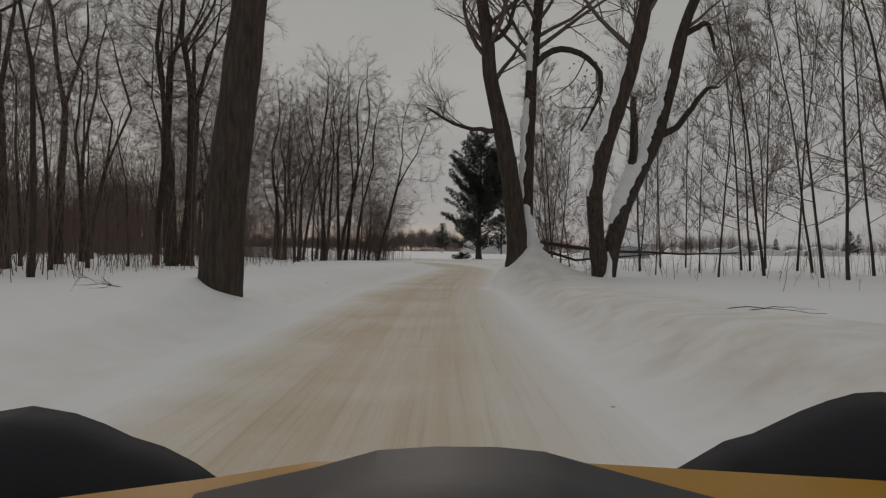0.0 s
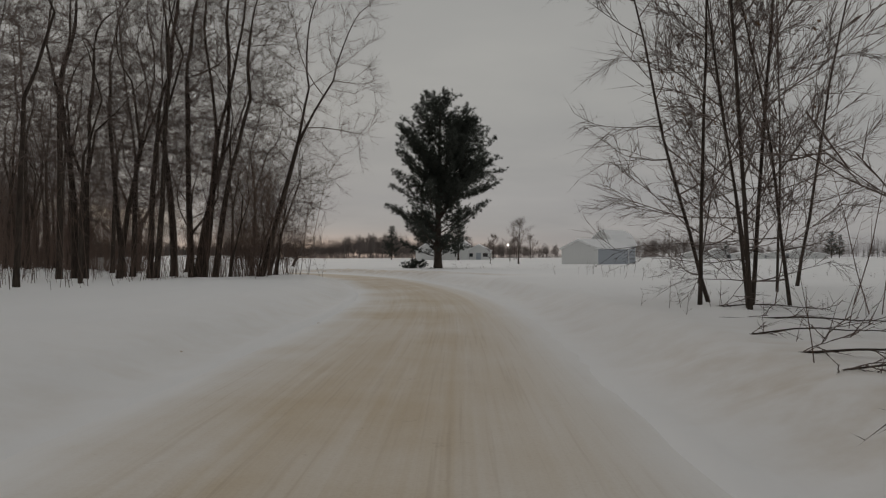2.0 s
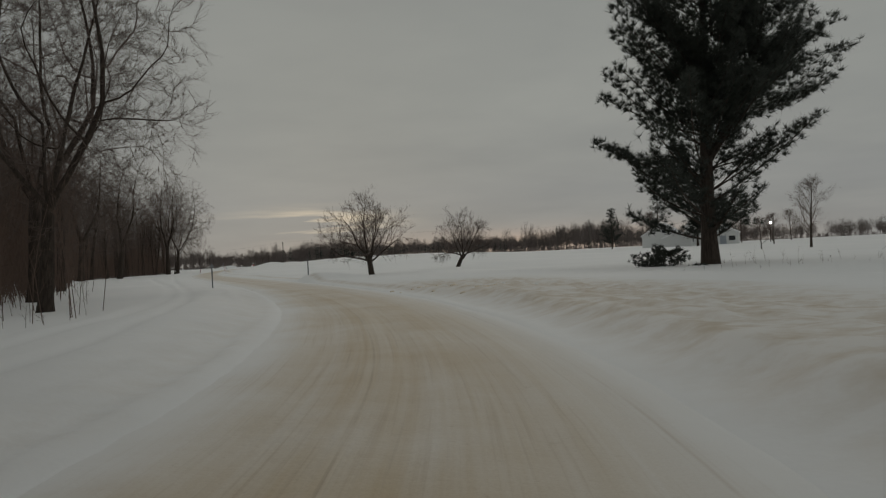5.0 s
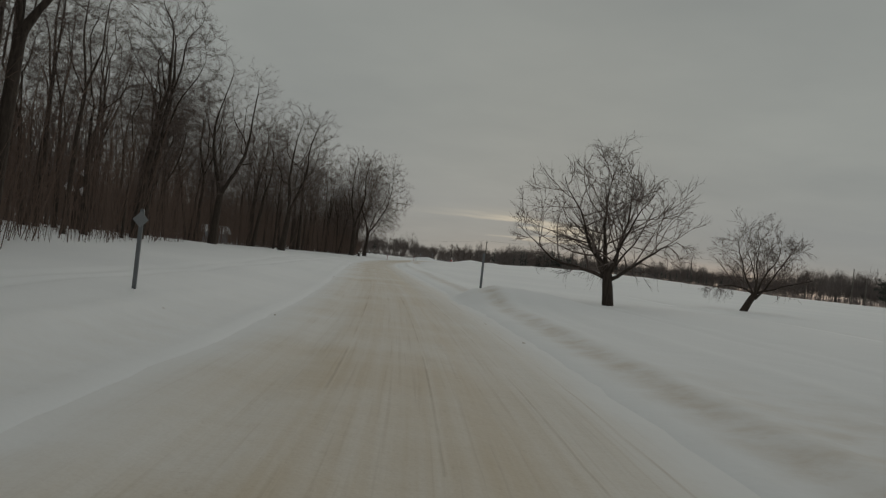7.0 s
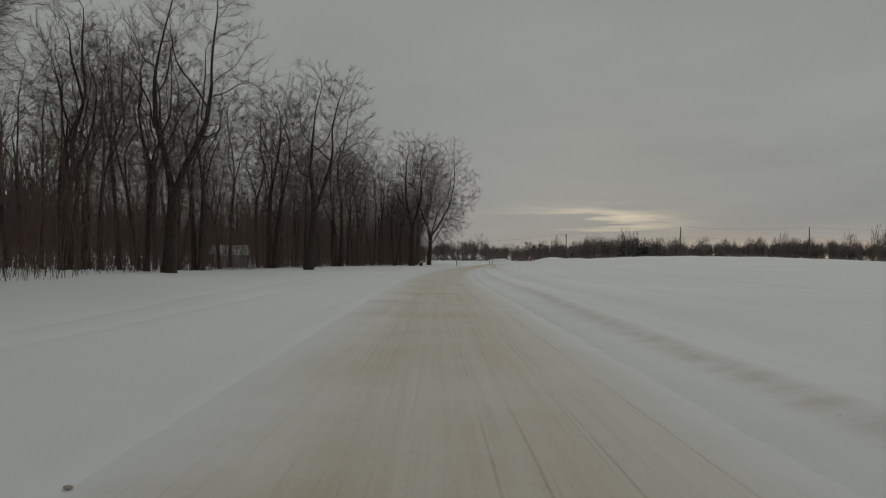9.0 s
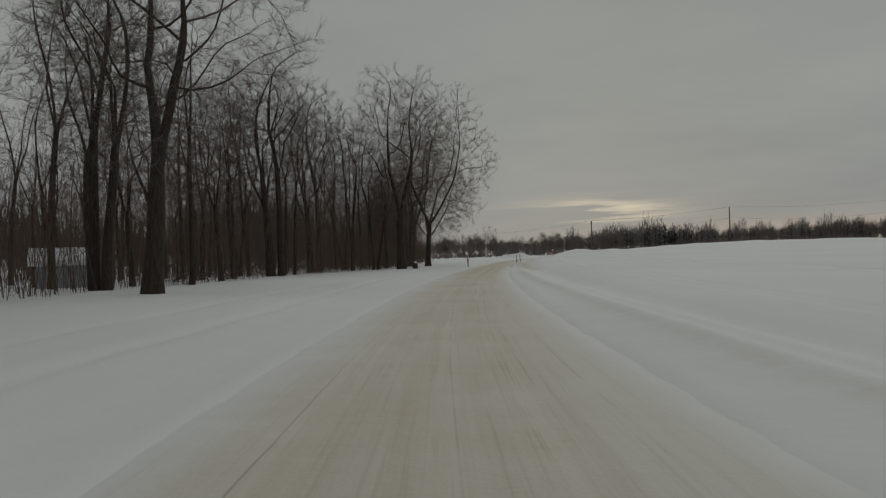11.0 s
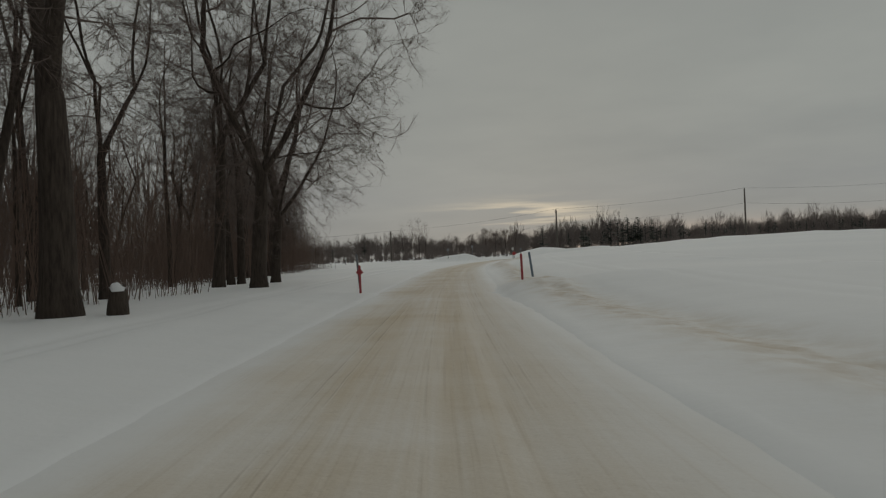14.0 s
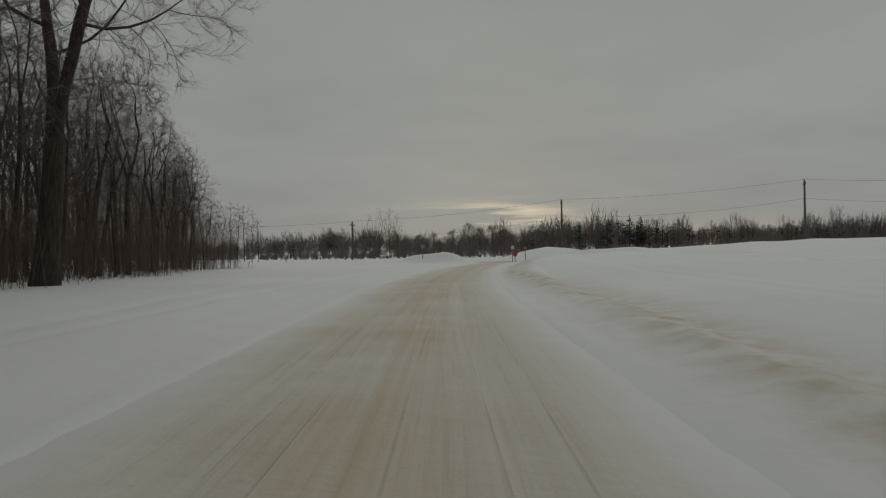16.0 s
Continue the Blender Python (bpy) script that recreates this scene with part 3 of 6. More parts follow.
def make_tree(seed, height, radius, bare, branches, subs, twigs, spread=0.30, stems=((0, 0, 0, 1.0),), twig_len=1.0, twig_r=0.008,
              mat=None, name="bare_tree", label="", rise=0.06, angle=(32, 62), wander=0.13, trunk_wander=0.035, category="tree", group="", flare=1.35, fork=5, reach=0.46, split=0.0, leaders=2, dome=None, bark=None, fan=(12, 30), droop=0.0, leaves=0):
    """A leafless tree: one or more tapered stems, limbs, and a crown of fine twigs inside a rounded outline."""
    rng = random.Random(seed)
    tree = thing(name, label, category, group=group)
    wood, crown = Shape(), Shape()
    for (ox, oy, lean, size) in stems:
        h, r = height * size, radius * (0.6 + 0.4 * size)
        foot = Vector((ox, oy, -0.4))
        out = Vector((ox, oy, 0))
        d = Vector((0, 0, 1)) + (out.normalized() if out.length > 0.01 else Vector((rng.uniform(-1, 1), rng.uniform(-1, 1), 0))) * math.tan(radians(lean))
        line = bent(rng, foot, d, (h + 0.4) * (split or 1.0), 10, trunk_wander, 0.01)
        thin = 0.88 if not split else 0.32
        radii = [r * (flare if i == 0 else 1) * (1 - thin * (i / 10) ** 1.15) for i in range(11)]
        radii[1] = r * 0.97
        wood.tube(line, radii, 8 if r > 0.12 else 6)
        axes = [(line, r, thin, bare, h)]
        if split:                       # the trunk breaks into rising leaders
            axes = []
            turn0 = rng.uniform(0, 6.28)
            for q in range(leaders):
                way = side_way(rng, (line[-1] - line[-2]).normalized(), radians(rng.uniform(*fan)), turn0 + q * 6.28 / leaders + rng.uniform(-0.4, 0.4))
                rise_line = bent(rng, line[-1] - (line[-1] - line[-2]) * 0.5, way, h * (0.90 - split) * rng.uniform(0.85, 1.05), 9, trunk_wander * 2.2, 0.035)
                r2 = r * 0.62 * rng.uniform(0.8, 1.05)
                wood.tube(rise_line, [r2 * (1 - 0.86 * i / 9) for i in range(10)], 6)
                axes.append((rise_line, r2, 0.9, 0.06, h * (1 - split) * 1.25))
        if dome:
            low_z, wide = dome
            ends = sum((a[0][-1] for a in axes), Vector()) / len(axes)
            top = max(a[0][-1].z for a in axes) + (0.13 if split else 0.05) * h
            middle = Vector(((line[0].x + ends.x) * 0.5, (line[0].y + ends.y) * 0.5, (top + low_z * h) * 0.5))
            half = (top - low_z * h) * 0.5
        n = max(3, int(branches * size / len(axes)) + (1 if split else 0))
        for axis, ra, shrink, low, span in axes:
            for k in range(n):
                t = low + (0.99 - low) * ((k + rng.random() * 0.8) / n)
                p, a = at_line(axis, t)
                w = side_way(rng, a, radians(rng.uniform(*angle) * (1.15 - 0.55 * t)), k * 2.4 + rng.uniform(-0.5, 0.5))
                l = span * spread * (1.12 - t) ** 0.65 * rng.uniform(0.65, 1.2)
                if dome:
                    l = max(0.8, to_dome(p, (w + Vector((0, 0, rise * 3))).normalized(), middle, half, wide * h) * rng.uniform(0.74, 0.96))
                rb = ra * (1 - shrink * t ** 1.15) * rng.uniform(0.38, 0.6)
                add_branch(rng, crown, p, w, l, max(rb, 0.012), subs, twigs, rise - droop * (1 - t), wander, twig_len, twig_r, 4, fork, reach)
    part("trunk", wood, mat or BARK, tree, smooth=True)
    part("crown", crown, bark or TWIG, tree)
    if leaves:                          # a few withered leaves still hang on the twigs
        dead = Shape()
        for _ in range(leaves):
            p = rng.choice(crown.v)
            if p.z > height * 0.25:
                dead.blade(p, Vector((rng.gauss(0, 1), rng.gauss(0, 1), -0.9)).normalized(), 0.08, 0.024, Vector((rng.gauss(0, 1), rng.gauss(0, 1), 0.3)).normalized())
        part("dead_leaves", dead, LEAF, tree, "few withered brown leaves")
    return tree


def colonise(rs, places, parents, goals, step, reach, kill, rise, rounds=70):
    """Lets a skeleton of limbs grow towards points spread through the crown, until each point is reached."""
    P, parents = np.array(places, float), list(parents)
    kids = np.zeros(len(P), int)
    for p in parents:
        if p >= 0:
            kids[p] += 1
    near_d, near_i = np.full(len(goals), 1e9), np.zeros(len(goals), int)
    fresh = np.arange(len(P))
    for _ in range(rounds):
        d = np.linalg.norm(goals[:, None] - P[None, fresh], axis=2)
        j = d.argmin(1)
        closer = d[np.arange(len(goals)), j] < near_d
        near_d = np.where(closer, d[np.arange(len(goals)), j], near_d)
        near_i = np.where(closer, fresh[j], near_i)
        keep = near_d > kill
        goals, near_d, near_i = goals[keep], near_d[keep], near_i[keep]
        act = near_d < reach
        if not act.any():
            break
        pull = np.zeros_like(P)
        np.add.at(pull, near_i[act], (goals[act] - P[near_i[act]]) / near_d[act][:, None])
        idx = np.unique(near_i[act])
        idx = idx[kids[idx] < 3]
        if not len(idx):
            break
        way = pull[idx] / (np.linalg.norm(pull[idx], axis=1)[:, None] + 1e-6)
        way = way + rs.normal(0, 0.16, way.shape) + np.array((0, 0, rise))
        way /= np.linalg.norm(way, axis=1)[:, None]
        tip = P[idx] + way * step
        free = np.linalg.norm(tip[:, None] - P[None], axis=2).min(1) > step * 0.55
        kids[idx[~free]] = 3
        tip, idx = tip[free], idx[free]
        if not len(idx):
            continue
        kids[idx] += 1
        fresh = np.arange(len(P), len(P) + len(tip))
        P, kids = np.concatenate([P, tip]), np.concatenate([kids, np.zeros(len(tip), int)])
        parents += idx.tolist()
    return P, parents


def make_hardwood(seed, height, radius, split, leaders, points, dome, stems=((0, 0, 0, 1.0),), name="bare_tree", label="", category="tree", group="", fan=(10, 28), offset=(0.0, 0.0),
                  step=0.45, rise=0.10, wander=0.05, twigs=5, twig_len=0.75, twig_r=0.0062, mat=None):
    """A leafless broadleaf tree: stems that break into leaders, and limbs grown through a lumpy rounded crown down to fine twigs."""
    rng, rs = random.Random(seed), np.random.RandomState(seed)
    tree = thing(name, label, category, group=group)
    wood, crown = Shape(), Shape()
    low, wide = dome
    for (ox, oy, lean, size) in stems:
        h, r0 = height * size, radius * (0.6 + 0.4 * size)
        out = Vector((ox, oy, 0))
        d = Vector((0, 0, 1)) + (out.normalized() if out.length > 0.01 else Vector((rng.uniform(-1, 1), rng.uniform(-1, 1), 0))) * math.tan(radians(lean))
        places, parents = [], []

        def lay(line, parent):
            for p in line:
                places.append(tuple(p))
                parents.append(parent)
                parent = len(places) - 1
            return parent
        n = max(4, int(h * split / 0.9))
        trunk = bent(rng, Vector((ox, oy, -0.4)), d, h * split + 0.4, n, wander * 0.8, 0.01)
        fork = lay(trunk, -1)
        up = (trunk[-1] - trunk[-3]).normalized()
        centre = np.array((trunk[-1].x * 0.6 + offset[0] * h + up.x * h * 0.12, trunk[-1].y * 0.6 + offset[1] * h + up.y * h * 0.12, h * (1 + low) * 0.5))
        half = np.array((wide * h, wide * h, h * (1 - low) * 0.5))
        turn = rng.uniform(0, 6.28)
        for q in range(leaders):
            w = side_way(rng, up, radians(rng.uniform(*fan) * (0.45 if q == 0 and leaders > 2 else 1)), turn + q * 6.28 / leaders + rng.uniform(-0.35, 0.35))
            long = h * (0.97 - split) * rng.uniform(0.26, 0.42)
            lay(bent(rng, trunk[-1], w, long, max(3, int(long / 0.8)), wander * 1.6, 0.045)[1:], fork)
        P = places
        # first the main limbs towards a few wide-set points, then the fine limbs between them
        for count, shrink, stride, kill, lift in ((max(24, points // 14), 0.86, step * 1.7, step * 3.4, rise * 3.2), (int(points * 1.35), 1.0, step, step * 1.3, rise * 1.6)):
            goals = rs.normal(0, 1, (count, 3))
            goals /= np.linalg.norm(goals, axis=1)[:, None]
            lump = 1 + 0.13 * np.sin(goals[:, 0] * 4.1 + seed) * np.sin(goals[:, 2] * 5.3 + seed * 2) + 0.09 * np.sin(goals[:, 1] * 7.0 + goals[:, 2] * 6.0 + seed)
            goals = centre + goals * (rs.uniform(0.02, 1, count) ** 0.33 * lump * shrink)[:, None] * half
            P, parents = colonise(rs, P, parents, goals, stride, 12.0 if shrink < 1 else 4.5, kill, lift)
        w = np.zeros(len(P))
        family = [[] for _ in P]
        for i in range(len(P) - 1, -1, -1):
            w[i] = max(w[i], 1.0)
            if parents[i] >= 0:
                w[parents[i]] += w[i]
                family[parents[i]].append(i)
        tip = twig_r * 1.2
        power = math.log(r0 / tip) / math.log(max(w[0], 8))
        r = tip * w ** power
        tall = np.clip(P[:, 2] / (h * split), 0, 1)
        r = np.where(np.arange(len(P)) < len(places), r * (1.12 - 0.30 * tall), r * (0.55 + 0.45 * np.minimum(1, r / (0.5 * r0))))
        smooth = P.copy()
        for i in range(1, len(P)):
            if family[i] and parents[i] >= 0 and i >= len(places):
                smooth[i] = P[i] * 0.5 + P[parents[i]] * 0.25 + P[max(family[i], key=lambda k: w[k])] * 0.25
        V = [Vector(p) for p in smooth]
        hub = Vector(centre) - Vector((0, 0, half[2] * 0.5))
        starts = [(-1, 0)]
        while starts:
            base, i = starts.pop()
            line, radii = ([V[base]] if base >= 0 else []), ([min(r[i] * 1.15, r[base])] if base >= 0 else [])
            while True:
                line.append(V[i])
                radii.append(r[i] * (1.4 if i == 0 else 1))
                grown = sorted(family[i], key=lambda k: -w[k])
                starts += [(i, k) for k in grown[1:]]
                if not grown:
                    break
                i = grown[0]
            thick = max(radii)
            into = wood if thick > 0.05 else crown
            if len(line) == 2:
                into.spike(line[0], (line[1] - line[0]).normalized(), (line[1] - line[0]).length * 1.2, radii[0])
            else:
                into.tube(line, radii, 9 if thick > 0.12 else 6 if thick > 0.05 else 4 if thick > 0.025 else 3)
        for i in range(len(places) // 2, len(P)):
            if r[i] > 0.022:
                continue
            along = (V[i] - V[parents[i]]).normalized() if parents[i] >= 0 else up
            for _ in range(twigs + (1 if not family[i] else 0)):
                v = (side_way(rng, along, radians(rng.uniform(12, 46)), rng.uniform(0, 6.28)) + (V[i] - hub).normalized() * 0.35 + Vector((0, 0, 0.18))).normalized()
                l = twig_len * rng.uniform(0.5, 1.25)
                p = V[i] - along * step * rng.random()
                crown.needle(p, v, l, twig_r)
                crown.needle(p + v * l * rng.uniform(0.2, 0.6), side_way(rng, v, radians(rng.uniform(20, 45)), rng.uniform(0, 6.28)), l * 0.55, twig_r * 0.8)
    part("trunk", wood, mat or BARK, tree, smooth=True)
    part("crown", crown, TWIG, tree)
    return tree


def make_conifer(seed, height, radius, low, reach, tufts, name, label, tuft=0.34, droop=-0.02, tops=((0, 0, 1.0),), uneven=0.35, profile=None, whorls=0, spray=0.0, needles=22, category="conifer"):
    """A conifer: a tapered trunk, whorls of limbs and sprays of needles. Further tops fork from the first trunk."""
    rng = random.Random(seed)
    tree = thing(name, label, category)
    wood, limbs, green = Shape(), Shape(), Shape()
    main = None
    for (ox, oy, size) in tops:
        h = height * size
        if main is None:
            line = main = bent(rng, Vector((0, 0, -0.4)), Vector((0, 0, 1)), h + 0.2, 10, 0.02, 0.02)
            start, r0 = low, radius
        else:
            p, a = at_line(main, 0.30)
            line = [p]
            for i in range(1, 9):
                f = i / 8
                line.append(Vector((p.x + ox * min(1, f * 1.5) ** 0.8, p.y + oy * min(1, f * 1.5) ** 0.8, p.z + (h - p.z) * f)))
            start, r0 = 0.16, radius * 0.5
        n_pts = len(line) - 1
        wood.tube(line, [r0 * (1.25 if i == 0 and line is main else 1) * (1 - 0.9 * i / n_pts) for i in range(n_pts + 1)], 9)
        count = whorls or int(h * 1.7)
        for k in range(count):
            t = start + (0.985 - start) * k / count
            p, a = at_line(line, t)
            high = p.z / h
            width = profile(high) if profile else (1 - high) ** 0.75
            for j in range(rng.choice((4, 5, 6))):
                turn = rng.uniform(0, 6.28)
                l = max(0.5, reach * width * size * rng.uniform(1 - uneven, 1 + uneven * 0.6))
                w = side_way(rng, a, radians(rng.uniform(62, 88) - 28 * t), turn)
                br = bent(rng, p, w, l, 5, 0.09, 0.045 + droop)
                rb = max(0.012, r0 * size * (1 - 0.85 * t) * 0.18)
                limbs.tube(br, [rb * (1 - 0.75 * i / 5) for i in range(6)], 3)
                n = max(4, int(tufts * l / reach))
                for i in range(n):
                    u = 0.25 + 0.75 * (i + rng.random()) / n
                    q, b = at_line(br, min(u, 0.999))
                    across = b.cross(Vector((0, 0, 1))).normalized() * rng.gauss(0, 1) * spray * l * (1.12 - u)
                    q = q + across + Vector((rng.gauss(0, 1), rng.gauss(0, 1), rng.gauss(0, 0.6) + 0.3)) * tuft * (0.45 + 0.4 * (1 - u))
                    lead = (b * 0.7 + across * 0.4)
                    for _ in range(needles):
                        v = (lead + Vector((rng.gauss(0, 1), rng.gauss(0, 1), rng.gauss(0.45, 0.8)))).normalized()
                        green.needle(q, v, tuft * rng.uniform(0.6, 1.25), tuft * 0.055)
    part("trunk", wood, BARK, tree, smooth=True)
    part("limbwork", limbs, BARK, tree)
    part("needles", green, NEEDLES, tree, "dark green needles")
    return tree


# ---- the big roadside trees of the first stretch ----
def rounded(pts, i, t):
    """A point of the smooth line through pts."""
    a, b, c, d = pts[max(i - 1, 0)], pts[i], pts[i + 1], pts[min(i + 2, len(pts) - 1)]
    return 0.5 * (2 * b + (c - a) * t + (2 * a - 5 * b + 4 * c - d) * t * t + (3 * b - a - 3 * c + d) * t ** 3)


def bole(name, label, stems, seed, snow=(), limbs=(), group="", leaves=0):
    """A thick old trunk with hand-placed stems: each a list of (x, y, z, radius) from its foot; limbs likewise."""
    rng = random.Random(seed)
    tree = thing(name, label, "tree", group=group)
    crown = Shape()
    for stem in stems:
        wood = Shape()
        pts = [Vector(p[:3]) for p in stem]
        fine, radii = [], []
        for i in range(len(pts) - 1):
            for k in range(4):
                t = k / 4
                fine.append(rounded(pts, i, t) + Vector((rng.uniform(-1, 1), rng.uniform(-1, 1), 0)) * 0.015)
                radii.append((stem[i][3] * (1 - t) + stem[i + 1][3] * t) * rng.uniform(0.95, 1.06))
        fine.append(pts[-1])
        radii.append(stem[-1][3])
        wood.tube(fine, radii, 14)
        part("stem", wood, BARK, tree, smooth=True)
        top = len(fine)
        for k in range(9):
            i = int(top * rng.uniform(0.62, 0.99))
            i = min(i, top - 2)
            a = (fine[i + 1] - fine[i]).normalized()
            add_branch(rng, crown, fine[i], side_way(rng, a, radians(rng.uniform(35, 65)), rng.uniform(0, 6.28)),
                       rng.uniform(2.5, 5.0), radii[i] * 0.4, 7, 6, 0.05, 0.2, 0.8, 0.007)
    for limb in limbs:
        pts = [Vector(p[:3]) for p in limb]
        bough = Shape()
        bough.tube([rounded(pts, i, k / 3) + Vector((rng.uniform(-1, 1), 0, rng.uniform(-1, 1))) * 0.03 for i in range(len(pts) - 1) for k in range(3)] + [pts[-1]],
                   [limb[i][3] * (1 - k / 3) + limb[i + 1][3] * k / 3 for i in range(len(pts) - 1) for k in range(3)] + [limb[-1][3]], 7)
        part("bough", bough, BARK, tree, smooth=True)
        for k in range(6):
            p, a = at_line(pts, rng.uniform(0.35, 0.999))
            add_branch(rng, crown, p, side_way(rng, a, radians(rng.uniform(30, 70)), rng.uniform(0, 6.28)), rng.uniform(1.0, 2.4), 0.022, 5, 5, 0.02, 0.22, 0.6, 0.006)
    part("crown", crown, TWIG, tree)
    if leaves:
        dead = Shape()
        for _ in range(leaves):
            p, a = at_line([Vector(p[:3]) for p in limbs[0]], rng.uniform(0.4, 1.0))
            p = p + Vector((rng.gauss(0, 0.5), rng.gauss(0, 0.5), rng.gauss(0, 0.35)))
            dead.blade(p, Vector((rng.gauss(0, 1), rng.gauss(0, 1), -0.8)).normalized(), 0.085, 0.025, Vector((rng.gauss(0, 1), rng.gauss(0, 1), 0.3)).normalized())
        part("dead_leaves", dead, LEAF, tree, "few withered brown leaves")
    for strip in snow:
        cling = Shape()
        pts, rad = [], []
        for i in range(len(strip) - 1):
            a, b = strip[i], strip[i + 1]
            n = max(3, int((Vector(b[:3]) - Vector(a[:3])).length / 0.09))
            for k in range(n):
                t = k / n
                p = Vector(a[:3]).lerp(Vector(b[:3]), t)
                r = a[3] * (1 - t) + b[3] * t
                rough = noise.noise(Vector((p.x * 2 + seed, p.y * 2, p.z * 2.6)))
                small = r < 0.2
                pts.append(p + Vector((rng.uniform(-1, 1), 0.4, 0)) * (0.022 if small else 0.01))
                rad.append(max(0.015, r * (1 + (0.75 if small else 0.16) * rough) * rng.uniform(0.85, 1.12)))
        pts.append(Vector(strip[-1][:3]))
        rad.append(0.02)
        cling.tube(pts, rad, 9)
        part("clinging_snow", cling, PACK, tree, "snow plastered along the bark", smooth=True)
    return tree


old = "dark-barked old roadside tree in the snowbank"
a_tree = bole("old_tree", old + ", single straight trunk", [[(0, 0, -0.5, 0.48), (0, 0, 0.3, 0.40), (0.15, 0, 2.2, 0.36), (0.42, 0.1, 5.0, 0.33), (0.75, 0.2, 8.0, 0.28), (1.0, 0.3, 12.0, 0.20)]], 3)
a_tree.matrix_basis = stand(-3.28, 11.7, 0, 0.8)
r1 = bole("old_tree", old + ", twin trunk caked with snow",
          [[(-0.10, 0, -0.5, 0.38), (-0.12, 0, 0.2, 0.30), (-0.28, 0, 1.7, 0.275), (-0.58, 0, 3.4, 0.25), (-0.95, 0, 5.2, 0.215), (-1.15, 0, 7.0, 0.18), (-1.8, 0.2, 11.0, 0.10)],
           [(0.18, 0.70, -0.5, 0.30), (0.18, 0.70, 0.4, 0.24), (0.20, 0.70, 2.0, 0.215), (0.26, 0.68, 3.6, 0.20), (0.36, 0.66, 5.6, 0.175), (0.55, 0.64, 7.5, 0.15), (1.0, 0.7, 11.5, 0.08)]],
          4, snow=[[(0.04, 0.56, 1.3, 0.07), (0.07, 0.54, 2.4, 0.09), (0.11, 0.52, 3.5, 0.12), (0.20, 0.52, 4.6, 0.09)],
                   [(0.34, 0.30, -0.4, 0.66), (0.30, 0.33, 0.0, 0.46), (0.25, 0.40, 0.35, 0.30), (0.20, 0.45, 0.7, 0.21), (0.18, 0.48, 1.1, 0.13), (0.16, 0.5, 1.4, 0.08)],
                   [(0.22, 0.5, 5.4, 0.09), (0.32, 0.5, 6.6, 0.08)]], leaves=90,
          limbs=[[(0.36, 0.66, 5.5, 0.11), (0.95, 0.5, 6.0, 0.10), (1.7, 0.1, 5.85, 0.09), (2.3, 0.0, 5.2, 0.075), (2.2, -0.1, 4.4, 0.05), (1.7, -0.2, 3.5, 0.03)],
                 [(-0.62, 0, 3.5, 0.09), (-1.2, 0, 3.55, 0.07), (-2.0, 0, 3.7, 0.05), (-2.8, 0.1, 4.2, 0.03)],
                 [(-1.05, 0, 6.0, 0.09), (-0.4, -0.1, 6.6, 0.07), (-0.2, -0.1, 7.6, 0.05)]])
r1.matrix_basis = stand(2.3, 23.3)
r2 = bole("old_tree", old + ", two crooked snowy trunks",
          [[(-0.05, 0, -0.5, 0.29), (-0.05, 0, 0.1, 0.26), (-0.26, -0.4, 1.2, 0.22), (-0.40, -0.9, 2.3, 0.215), (-0.14, -1.3, 3.7, 0.21), (0.30, -1.5, 5.15, 0.20), (0.70, -1.5, 6.8, 0.18), (1.08, -1.4, 8.7, 0.14), (1.55, -1.3, 11.8, 0.08)],
           [(0.14, 0.12, -0.5, 0.29), (0.17, 0.16, 0.2, 0.25), (0.58, 0.6, 1.6, 0.25), (1.10, 1.3, 2.6, 0.27), (2.20, 2.8, 4.3, 0.23), (2.75, 3.2, 5.9, 0.21), (3.3, 3.5, 8.0, 0.18), (4.1, 3.6, 10.3, 0.13), (4.6, 3.6, 13.5, 0.06)]],
          5, snow=[[(-0.57, -0.94, 2.2, 0.07), (-0.37, -1.30, 3.5, 0.10), (-0.02, -1.48, 4.6, 0.11), (0.36, -1.52, 5.9, 0.10)],
                   [(0.30, 0.40, 1.5, 0.06), (0.62, 0.72, 2.2, 0.20), (0.96, 1.10, 2.9, 0.26), (1.66, 2.1, 3.9, 0.16), (2.26, 2.8, 5.2, 0.11), (2.75, 3.1, 6.6, 0.08)],
                   [(0.1, -0.15, -0.1, 0.16), (0.12, -0.15, 0.4, 0.10), (0.14, -0.1, 0.7, 0.05)]],
          limbs=[[(2.25, 2.9, 4.4, 0.13), (2.9, 2.9, 4.65, 0.11), (3.4, 2.9, 5.3, 0.095), (3.85, 2.9, 5.9, 0.075), (4.3, 3.0, 6.0, 0.03)],
                 [(3.2, 3.5, 7.8, 0.11), (3.8, 3.5, 8.1, 0.10), (4.1, 3.5, 8.1, 0.075), (4.3, 3.5, 7.3, 0.04)],
                 [(1.08, 1.3, 2.9, 0.14), (1.18, 1.3, 4.2, 0.125), (1.12, 1.2, 5.3, 0.08)]])
r2.matrix_basis = stand(4.5, 22.3)

